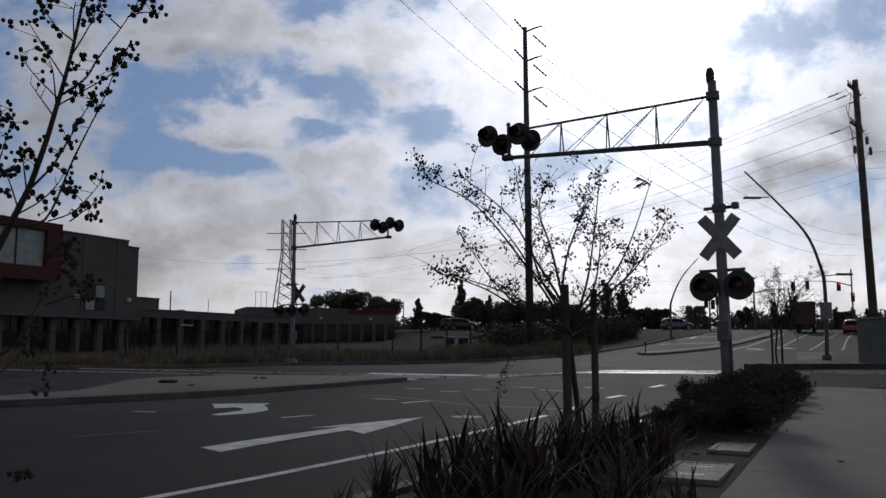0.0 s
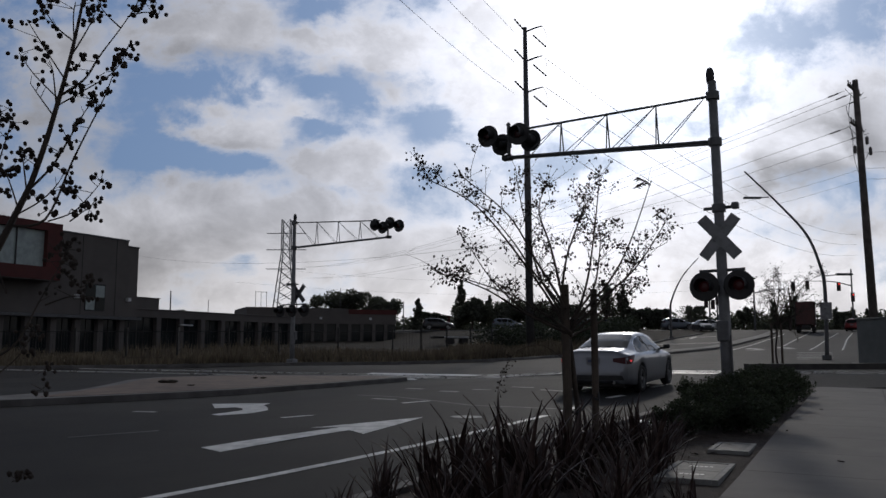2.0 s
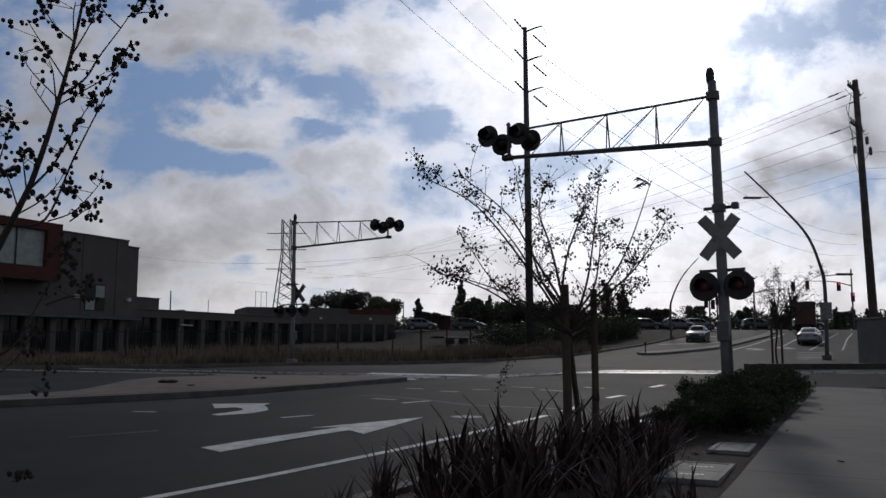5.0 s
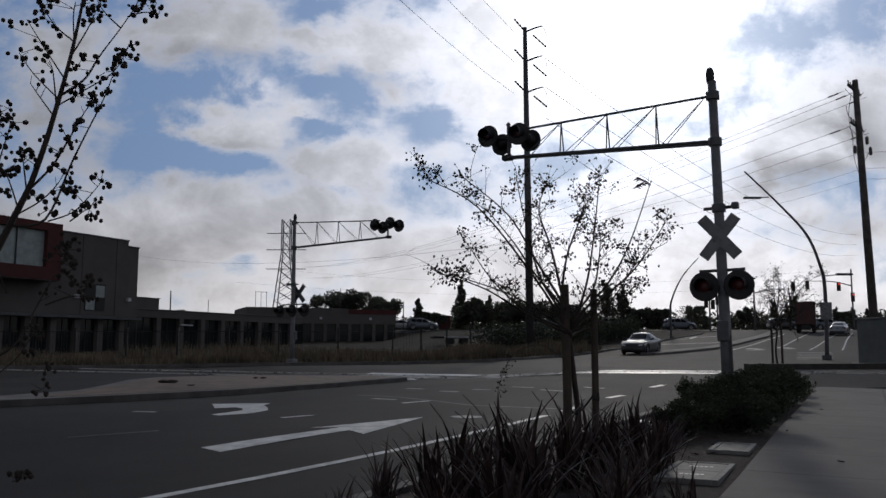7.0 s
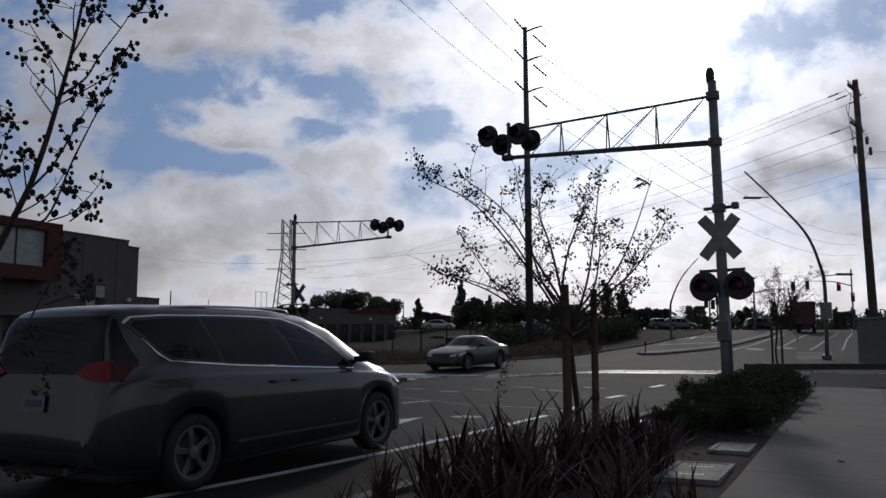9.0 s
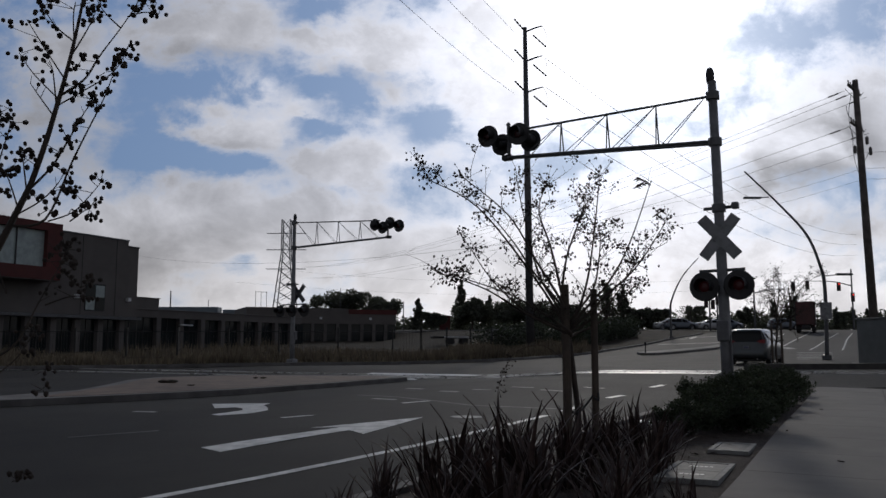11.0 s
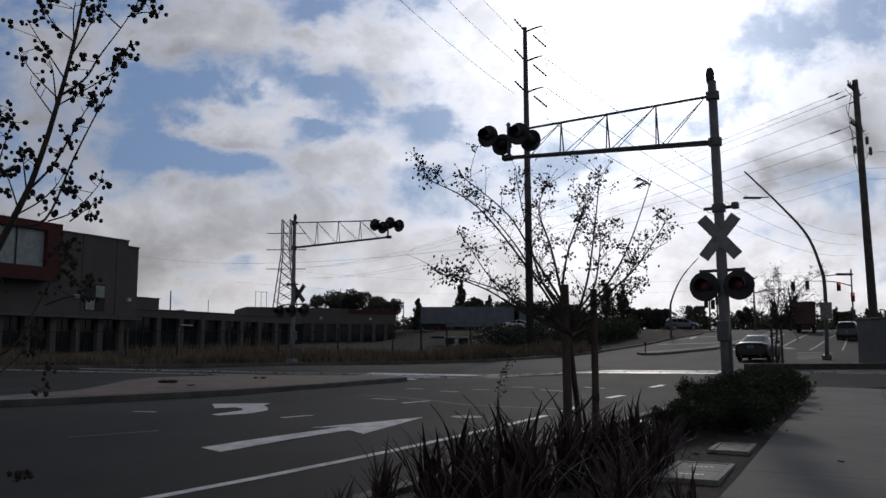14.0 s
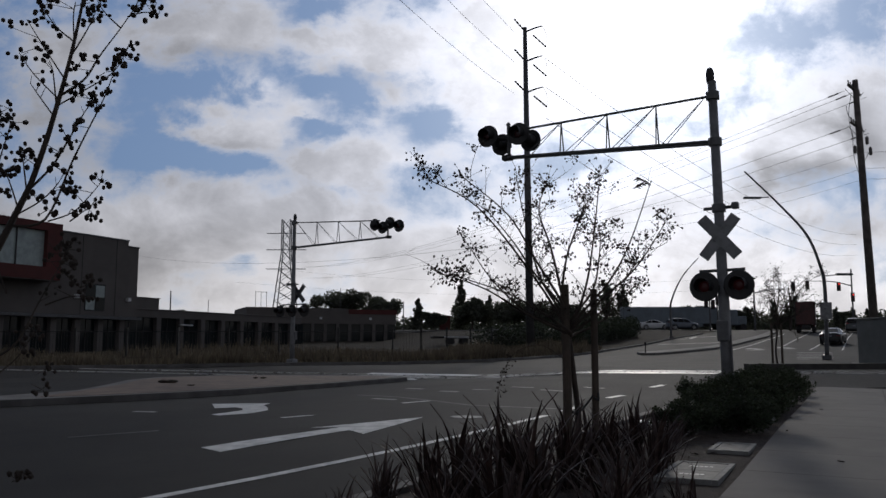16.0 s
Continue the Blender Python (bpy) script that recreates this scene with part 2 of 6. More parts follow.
M = {
    "asphalt": asphalt_material(),
    "soil": material("soil", (0.034, 0.029, 0.023), 0.95, vary=0.45, scale=0.6, fine=25, bump=0.6, dist=0.04, tint=(0.038, 0.031, 0.022), spec=0.1),
    "mulch": material("mulch", (0.05, 0.036, 0.029), 0.95, vary=0.5, scale=8, fine=45, bump=0.9, dist=0.03),
    "paint_white": material("road_paint", (0.62, 0.62, 0.60), 0.6, vary=0.28, scale=3.5, fine=40, bump=0.2, spec=0.4),
    "paint_worn": material("road_paint_worn", (0.30, 0.30, 0.29), 0.7, vary=0.5, scale=5, fine=35, bump=0.2),
    "paint_faint": material("road_paint_faint", (0.10, 0.10, 0.098), 0.7, vary=0.6, scale=5, fine=35, bump=0.2),
    # back kerb: its shaded front is painted in as a dark base colour
    "kerb_shaded": material("shaded_kerb_concrete", (0.05, 0.048, 0.046), 0.9, vary=0.35, scale=1.5, fine=50, bump=0.4, dist=0.008),
    "concrete": material("concrete", (0.30, 0.29, 0.275), 0.85, vary=0.2, scale=1.2, fine=70, bump=0.25, dist=0.004),
    "sidewalk": material("sidewalk_concrete", (0.130, 0.121, 0.111), 0.85, vary=0.22, scale=0.9, fine=80, bump=0.3, dist=0.004, per_object=0.16),
    "paver": material("median_paver", (0.215, 0.15, 0.115), 0.85, vary=0.3, scale=2.0, fine=60, bump=0.3, per_object=0.35),
    "kerb": material("kerb_concrete", (0.115, 0.11, 0.107), 0.85, vary=0.3, scale=1.5, fine=50, bump=0.3, dist=0.005),
    "galvanised": material("galvanised_steel", (0.20, 0.205, 0.215), 0.6, metal=0.3, vary=0.2, scale=5, fine=40, bump=0.05),
    "arm_steel": material("arm_steel", (0.12, 0.123, 0.13), 0.55, metal=0.3, vary=0.22, scale=6, fine=50, bump=0.06),
    "dark_steel": material("dark_painted_steel", (0.085, 0.088, 0.094), 0.45, metal=0.2, vary=0.25, scale=6, fine=50, bump=0.08),
    "signal_black": material("signal_black_paint", (0.018, 0.018, 0.02), 0.5, vary=0.3, scale=8, fine=60, bump=0.05),
    "sign_white": material("sign_sheeting_white", (0.62, 0.63, 0.65), 0.45, vary=0.12, scale=4, fine=80, bump=0.02),
    # bare back of the road sign; also the near crossbuck, its backlit shade painted in
    "sign_grey": material("bare_and_shaded_sign", (0.22, 0.225, 0.235), 0.55, metal=0.6, vary=0.2, scale=5, fine=60, bump=0.04),
    "timber": material("pole_timber", (0.11, 0.096, 0.088), 0.9, vary=0.35, scale=2.0, fine=30, bump=0.5, dist=0.01),
    "stake": material("stake_timber", (0.075, 0.058, 0.045), 0.85, vary=0.35, scale=4, fine=40, bump=0.5),
    "bark": material("bark", (0.055, 0.043, 0.035), 0.9, vary=0.4, scale=9, fine=70, bump=0.6),
    "capsule": material("seed_capsule", (0.035, 0.024, 0.018), 0.85, vary=0.35, scale=20, fine=80, bump=0.2, per_island=0.4),
    "leaf": material("shrub_leaf", (0.06, 0.075, 0.05), 0.8, thin=0.22, spec=0.2, vary=0.35, scale=3, fine=40, bump=0.1, per_island=0.55),
    # skyline leaves: the haze of distance is put into this paler colour
    "leaf_hazed": material("hazed_tree_leaf", (0.12, 0.13, 0.105), 0.75, thin=0.35, vary=0.35, scale=0.5, fine=8, bump=0.0, per_island=0.5),
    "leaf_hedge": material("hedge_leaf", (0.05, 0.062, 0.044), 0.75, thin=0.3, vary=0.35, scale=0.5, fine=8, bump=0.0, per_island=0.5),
    "flax": material("flax_leaf", (0.052, 0.035, 0.033), 0.55, vary=0.4, scale=5, fine=50, bump=0.1, per_object=0.5, tint=(0.086, 0.055, 0.048), spec=0.28),
    "straw": material("dry_grass", (0.25, 0.205, 0.14), 0.9, vary=0.35, scale=1.5, fine=20, bump=0.0, per_island=0.6),
    "stucco": material("grey_stucco", (0.115, 0.105, 0.10), 0.9, vary=0.12, scale=0.5, fine=30, bump=0.25, dist=0.01),
    "stucco_red": material("red_stucco", (0.085, 0.021, 0.02), 0.85, vary=0.18, scale=0.6, fine=30, bump=0.2),
    "stucco_light": material("pale_stucco", (0.105, 0.096, 0.092), 0.9, vary=0.12, scale=0.5, fine=30, bump=0.25, dist=0.01),
    "roofing": material("roofing", (0.18, 0.17, 0.165), 0.9, vary=0.25, scale=0.8, fine=20, bump=0.2),
    "shop_glass": glass_material("shop_glass", (0.012, 0.016, 0.018), 0.06),
    # plain pale blue-grey for the bay glazing and some window panes
    "pane_pale": material("pale_blue_grey_pane", (0.30, 0.36, 0.36), 0.25, vary=0.15, scale=2, fine=30, bump=0.0),
    "iron": material("black_iron", (0.02, 0.02, 0.021), 0.5, metal=0.3, vary=0.3, scale=8, fine=60, bump=0.05),
    "steel_rail": material("worn_rail_steel", (0.55, 0.55, 0.56), 0.28, metal=1.0, vary=0.15, scale=4, fine=40, bump=0.05),
    "ballast": material("ballast", (0.034, 0.032, 0.03), 0.95, vary=0.45, scale=7, fine=30, bump=0.9, dist=0.05),
    "panel": material("crossing_panel", (0.11, 0.108, 0.105), 0.6, vary=0.3, scale=2, fine=40, bump=0.2),
    # outer panels: smoother, with some of the sun glare put into a paler colour
    "panel_pale": material("pale_crossing_panel", (0.20, 0.195, 0.19), 0.36, vary=0.3, scale=2, fine=40, bump=0.2),
    "cabinet": material("cabinet_paint", (0.16, 0.17, 0.165), 0.6, vary=0.12, scale=2, fine=60, bump=0.03),
    "cover": material("meter_cover_concrete", (0.22, 0.22, 0.21), 0.8, vary=0.22, scale=5, fine=80, bump=0.25, dist=0.003),
    "cover_lid": material("meter_cover_polymer", (0.15, 0.147, 0.14), 0.75, vary=0.25, scale=6, fine=80, bump=0.25, dist=0.003),
    "wire": material("wire", (0.05, 0.05, 0.055), 0.6, vary=0.1, bump=0.0),
    "ceramic": material("insulator", (0.10, 0.09, 0.085), 0.35, vary=0.2, bump=0.0),
    "lens_red": material("red_lens", (0.010, 0.004, 0.005), 0.3, vary=0.1, bump=0.0, emit=((1.0, 0.06, 0.10), 0.004)),
    "stop_red": material("stop_light", (0.3, 0.01, 0.01), 0.3, vary=0.05, bump=0.0, emit=((1.0, 0.05, 0.04), 0.9)),
    "lens_dark": material("unlit_lens", (0.05, 0.012, 0.014), 0.25, vary=0.1, bump=0.0),
    "tyre": material("tyre_rubber", (0.016, 0.016, 0.017), 0.8, vary=0.25, scale=8, fine=60, bump=0.2),
    "rim": material("alloy_rim", (0.5, 0.51, 0.52), 0.4, metal=0.35, vary=0.12, scale=8, fine=50, bump=0.0),
    "rim_dark": material("dark_alloy_rim", (0.15, 0.153, 0.158), 0.4, metal=0.4, vary=0.12, scale=8, fine=50, bump=0.0),
    "car_glass": glass_material("car_glass"),
    # copy of the car glass with the sky's brightness put into its base colour
    "car_glass_pale": glass_material("sky_lit_glass", (0.05, 0.055, 0.055), 0.05),
    "trim": material("black_trim", (0.018, 0.018, 0.019), 0.5, vary=0.2, bump=0.05),
    "seam": material("panel_gap", (0.008, 0.008, 0.008), 0.8, vary=0.1, bump=0.0),
    "chrome": material("chrome", (0.75, 0.75, 0.76), 0.12, metal=1.0, vary=0.05, bump=0.0),
    "tail": material("tail_lens", (0.05, 0.004, 0.006), 0.35, vary=0.1, bump=0.0, spec=0.25),
    "tail_lit": material("lit_tail_lens", (0.35, 0.01, 0.012), 0.12, vary=0.1, bump=0.0, coat=0.8, emit=((1.0, 0.05, 0.06), 0.55)),
    "tail_dim": material("dim_tail_lens", (0.07, 0.005, 0.008), 0.35, vary=0.1, bump=0.0, spec=0.25, emit=((1.0, 0.05, 0.06), 0.012)),
    "head": material("headlamp_lens", (0.55, 0.56, 0.57), 0.08, vary=0.08, bump=0.0, coat=1.0),
    "head_lit": material("lit_headlamp", (0.9, 0.9, 0.86), 0.1, vary=0.02, bump=0.0, emit=((1.0, 0.97, 0.9), 6.0)),
    "plate": material("plate", (0.15, 0.155, 0.17), 0.5, vary=0.08, bump=0.0),
    "plate_bar": material("plate_bar", (0.05, 0.06, 0.12), 0.5, vary=0.08, bump=0.0),
    "truck_red": material("truck_box_paint", (0.07, 0.022, 0.02), 0.5, vary=0.2, scale=1.5, fine=30, bump=0.05),
    "trailer": material("trailer_paint", (0.13, 0.16, 0.19), 0.5, vary=0.15, scale=0.8, fine=20, bump=0.05),
    "litter": material("litter", (0.75, 0.75, 0.74), 0.5, vary=0.1, bump=0.05),
}


def paint(name, base, metal=0.55, rough=0.32, coat=0.7, spec=0.5):
    return material(name, base, rough, metal=metal, vary=0.05, scale=2, fine=200, bump=0.0, coat=coat, spec=spec)


# ---------------------------------------------------------------- building blocks


def smooth_step(a, b, x):
    t = min(1.0, max(0.0, (x - a) / (b - a)))
    return t * t * (3 - 2 * t)


RISE_Y = [0, 8, 12, 16, 21, 27, 32, 42, 50, 59, 72, 81, 89, 104, 115, 125, 5000]
RISE_Z = [-.22, -.13, -.02, .02, .16, .4, .42, .45, .62, .9, 1.5, 2.05, 2.5, 3.3, 3.8, 4.1, 4.1]


def lie(x, y):
    """Height of the land: level, up over the crossing, then a ramp to the far junction."""
    n = (y - 7.15) * .4626 - (x + 2.52) * .8866
    k = smooth_step(3, 9, n) * (1 - smooth_step(30, 40, y)) * smooth_step(14, 18, y)
    low = smooth_step(-1, -7, x) * smooth_step(60, 80, y) * (1 - smooth_step(112, 120, y))
    return float(np.interp(y, RISE_Y, RISE_Z)) * (1 - .75 * k) * (1 - .35 * low)


def mesh_of(name, bm, mat, smooth=False):
    me = bpy.data.meshes.new(name)
    bm.normal_update()
    bm.to_mesh(me)
    bm.free()
    for m in (mat if isinstance(mat, (list, tuple)) else [mat]):
        me.materials.append(m)
    if smooth:
        me.polygons.foreach_set("use_smooth", [True] * len(me.polygons))
    return me


def part(name, bm, mat, parent=None, label="", smooth=False, at=None):
    ob = new(name, mesh_of(name, bm, mat, smooth))
    if parent:
        ob.parent = parent
    if at is not None:
        ob.matrix_basis = at
    return tagged(ob, label) if label else ob


def thing(name, m, label, category, group="", kind=""):
    ob = new(name)
    ob.empty_display_size = 0.2
    ob.matrix_basis = m
    return tagged(ob, label, category, group, kind)


def add_box(bm, x0, x1, y0, y1, z0, z1, bevel=0.0, m=None):
    r = bmesh.ops.create_cube(bm, size=1.0)
    vs = r["verts"]
    for v in vs:
        v.co = Vector(((x0 + x1) / 2 + v.co.x * (x1 - x0), (y0 + y1) / 2 + v.co.y * (y1 - y0), (z0 + z1) / 2 + v.co.z * (z1 - z0)))
    if bevel:
        es = list({e for v in vs for e in v.link_edges})
        b = bmesh.ops.bevel(bm, geom=es, offset=bevel, segments=2, affect="EDGES", profile=0.5)
        vs = list({v for f in b["faces"] for v in f.verts} | {v for v in vs if v.is_valid})
    if m is not None:
        bmesh.ops.transform(bm, matrix=m, verts=[v for v in vs if v.is_valid])
    return bm


def box(x0, x1, y0, y1, z0, z1, bevel=0.0):
    return add_box(bmesh.new(), x0, x1, y0, y1, z0, z1, bevel)


def add_tube(bm, pts, radii, sides=8, cap=True):
    """A tapered tube through the points."""
    pts = [Vector(p) for p in pts]
    rings = []
    ref = Vector((0.31, 0.2, 0.93))
    for i, p in enumerate(pts):
        t = (pts[min(i + 1, len(pts) - 1)] - pts[max(i - 1, 0)]).normalized()
        a = t.cross(ref)
        if a.length < 0.05:
            a = t.cross(Vector((1, 0, 0)))
        a.normalize()
        b = t.cross(a)
        r = radii[i] if isinstance(radii, (list, tuple)) else radii
        rings.append([bm.verts.new(p + r * (math.cos(k) * a + math.sin(k) * b))
                      for k in (2 * math.pi * j / sides for j in range(sides))])
    for q, r in zip(rings, rings[1:]):
        for j in range(sides):
            bm.faces.new((q[j], q[(j + 1) % sides], r[(j + 1) % sides], r[j]))
    if cap:
        bm.faces.new(list(reversed(rings[0])))
        bm.faces.new(rings[-1])
    return bm


def tube(pts, radii, sides=8):
    return add_tube(bmesh.new(), pts, radii, sides)


def add_lathe(bm, profile, sides=20, m=None, cap=True):
    """Turn (radius, height) pairs round z."""
    rings = []
    for r, z in profile:
        rings.append([bm.verts.new((r * math.cos(2 * math.pi * j / sides), r * math.sin(2 * math.pi * j / sides), z)) for j in range(sides)])
    for q, r in zip(rings, rings[1:]):
        for j in range(sides):
            bm.faces.new((q[j], q[(j + 1) % sides], r[(j + 1) % sides], r[j]))
    if cap:
        bm.faces.new(list(reversed(rings[0])))
        bm.faces.new(rings[-1])
    if m is not None:
        bmesh.ops.transform(bm, matrix=m, verts=[v for r in rings for v in r])
    return bm


def curve_points(pts, n=6):
    """Points along a smooth line through pts."""
    pts = [Vector(p) for p in pts]
    out = []
    for i in range(len(pts) - 1):
        a, b, c, d = pts[max(i - 1, 0)], pts[i], pts[i + 1], pts[min(i + 2, len(pts) - 1)]
        for k in range(n):
            t = k / n
            out.append(0.5 * (2 * b + (c - a) * t + (2 * a - 5 * b + 4 * c - d) * t * t + (3 * b - a - 3 * c + d) * t ** 3))
    out.append(pts[-1])
    return out


def draped(name, outline, lift, thick, mat, parent=None, step=1.5, label="", kind="", category=""):
    """A flat piece of ground cut to an outline, laid on the land, with its own edges."""
    bm = bmesh.new()
    bm.faces.new([bm.verts.new((x, y, 0)) for x, y in outline])
    for axis in (0, 1):
        lo, hi = min(p[axis] for p in outline), max(p[axis] for p in outline)
        k = max(step, (hi - lo) / 70)
        c = lo + k
        while c < hi - 0.01:
            co = [0, 0, 0]
            no = [0, 0, 0]
            co[axis], no[axis] = c, 1
            bmesh.ops.bisect_plane(bm, geom=bm.verts[:] + bm.edges[:] + bm.faces[:], plane_co=co, plane_no=no)
            c += k
    if thick:
        r = bmesh.ops.extrude_face_region(bm, geom=bm.faces[:])
        top = {v for v in r["geom"] if isinstance(v, bmesh.types.BMVert)}
        for v in bm.verts:
            v.co.z = lie(v.co.x, v.co.y) + lift - (0 if v in top else thick)
    else:
        for v in bm.verts:
            v.co.z = lie(v.co.x, v.co.y) + lift
    bmesh.ops.recalc_face_normals(bm, faces=bm.faces[:])
    ob = part(name, bm, mat, parent)
    if label or kind or category:
        tagged(ob, label, category, kind=kind)
    return ob


# The road runs straight along U; R points to its right. Distances along and across are from the near edge line.
E0, U, R = Vector((-2.78, 7.9)), Vector((.4985, .8669)), Vector((.8669, -.4985))


def rd(s, n):
    """A place s metres along the road and n metres left of its edge line."""
    p = E0 + U * s - R * n
    return (p.x, p.y)

# ---------------------------------------------------------------- the land and the road


def build_land():
    xs = [-2500, -1200, -600, -300, -150] + [-80 + 4 * i for i in range(46)] + [150, 300, 600, 1200, 2500]
    ys = [-1500, -500, -150, -60, -30] + [-10 + 2.0 * i for i in range(72)] + [160, 220, 320, 600, 1200, 2600]
    bm = bmesh.new()
    grid = [[bm.verts.new((x, y, lie(x, y) - 0.06)) for x in xs] for y in ys]
    for a, b in zip(grid, grid[1:]):
        for i in range(len(xs) - 1):
            bm.faces.new((a[i], a[i + 1], b[i + 1], b[i]))
    tagged(part("ground", bm, M["soil"], smooth=True), "bare brown soil with dry weeds round the road", "ground", kind="structure")


FAR_KERB = [(-70, 36.0), (-25.6, 36.3), (-18.6, 36.6), (-12.4, 37.8), (-7.6, 40.0), (-2.6, 42.0), (2.3, 46.0), (7.8, 53.8), (14.1, 66.2), (22.8, 83.3), (30, 97), (36, 109)]


def build_road():
    right = [rd(-32, -2.1), rd(0, -2.1), rd(22, -2.1), rd(30, -2.5), rd(45, -3.5), rd(70, -6.5), rd(116, -9)]
    left = [(-75, 0), (-60, -22)]
    cross = [(170, 106), (170, 122), (-60, 130), (-60, 121), (34, 113)]
    outline = right + cross + list(reversed(FAR_KERB)) + left
    draped("road", outline, 0.0, 0.05, M["asphalt"], step=1.5, label="worn grey asphalt road with oil-dark wheel tracks", kind="structure", category="road")


def strip(pts, half):
    """Outline of a band of even width along a line."""
    pts = [Vector(p) for p in pts]
    a, b = [], []
    for i, p in enumerate(pts):
        t = (pts[min(i + 1, len(pts) - 1)] - pts[max(i - 1, 0)]).normalized()
        n = Vector((-t.y, t.x)) * half
        a.append(tuple(p + n))
        b.append(tuple(p - n))
    return a + list(reversed(b))


def mark(name, outline, mat="paint_white", label="white road paint, worn at its edges", lift=0.006, step=1.0):
    draped(name, outline, lift, 0.0, M[mat], label=label, kind="structure", category="road marking", step=step)


def build_markings():
    mark("edge_line", strip([rd(s, n) for s, n in ((-30, 0), (-10, 0), (-2, -.02), (0, -.1), (1.6, -.27), (3.6, -.41), (5, -.46), (7.1, -.35), (9.7, -.19), (11, -.1))], 0.07))
    for s0 in (13.2, 16.75):
        mark("edge_dash", strip([rd(s0, 0.03), rd(s0 + 0.9, -0.04)], 0.085))
    # straight arrow of the through lane, 5 m long
    shape = [(.1, .30), (3.0, .17), (2.64, .52), (5.1, -.06), (2.33, -.70), (2.66, -.20), (-.05, -.20)]
    mark("lane_arrow", [rd(2.46 + a, 1.6 + b) for a, b in shape], label="long white through arrow painted on the asphalt")
    # turn arrow: stem, bend and head
    hook = [(6.0, 5.2), (5.9, 4.9), (6.6, 4.72), (7.2, 4.88), (7.6, 5.25), (8.1, 5.8), (8.6, 6.05), (8.0, 7.2), (7.06, 6.17), (7.42, 5.95), (7.25, 5.6), (6.95, 5.32), (6.4, 5.24)]
    mark("turn_arrow", [rd(a, b) for a, b in hook], label="white left-turn arrow painted on the asphalt", lift=.014, step=6.0)
    for a, b in (((6.2, 3.67), (7.1, 3.5)), ((9.82, 3.44), (10.55, 3.21))):
        mark("lane_dash", strip([rd(*a), rd(*b)], 0.06))
    for a, b in (((5.84, 7.1), (5.94, 6.6)), ((14.15, 6.1), (13.86, 5.36)), ((13.16, 4.45), (13.12, 3.9)), ((10.59, 4.74), (10.49, 4.05)), ((13.9, 3.9), (13.95, 3.4)), ((15.0, 3.3), (15.1, 2.7)),
                 ((14.6, 2.3), (14.5, 1.5)), ((7.1, 4.3), (7.0, 4.05)), ((15.9, 1.6), (15.8, 1.0))):
        mark("worn_dash", strip([rd(*a), rd(*b)], 0.08), "paint_worn", "worn scrap of white road paint")
    mark("worn_line", strip([rd(2.34, 4.28), rd(3.61, 3.88)], 0.04), "paint_faint", "worn scrap of white road paint")
    mark("stop_bar", strip([rd(10.3, .1), rd(10.1, 1.95), rd(11.2, 4.5), rd(12.06, 7.5)], 0.045), "paint_faint", "worn thin stop line before the crossing")
    # manhole cover
    bm = bmesh.new()
    add_lathe(bm, [(0.30, -0.02), (0.30, 0.006), (0.25, 0.009), (0.02, 0.009)], 20)
    x, y = rd(8.0, 0.9)
    tagged(part("manhole_cover", bm, M["paint_worn"], at=pose(x, y, lie(x, y))), "round worn cover set flush in the asphalt", "manhole cover")
    # far side of the crossing: lane lines, arrows, ladder crossing
    for pts in ([(21.1, 62.5), (33.1, 84.5), (40, 98)], [(27.8, 69.2), (36, 85), (45, 102.6)], [(28.1, 64.3), (38, 83), (47.5, 100.6)], [(30.6, 64.3), (40, 83), (49.2, 100.6)]):
        mark("far_lane_line", strip(pts, 0.06))
    for k in range(6):
        y = 50.5 + 2.0 * k
        mark("ladder_bar", strip([(.42 * y + 0.1, y), (.46 * y + 0.3, y + 0.3)], 0.2), "paint_worn", "faint white bar of a ladder crossing")
    for x, y in ((23.3, 64), (26.5, 66), (33.5, 66.5)):
        mark("far_turn_arrow", [(x, y), (x + 1.6, y + .5), (x + 1.7, y + 2.4), (x + 2.2, y + 2.4), (x + 1.4, y + 4), (x + .6, y + 2.4), (x + 1.1, y + 2.4), (x + 1.0, y + 1.0), (x - .1, y + .6)], "paint_worn", "white turn arrow beyond the crossing")
    for pts in ([(22.6, 84), (25, 84.6), (27.2, 90)], [(19, 74), (29, 79)], [(24, 86), (31, 92)]):
        mark("far_stop_bar", strip(pts, 0.2), "paint_worn", "worn white stop bar beyond the crossing")


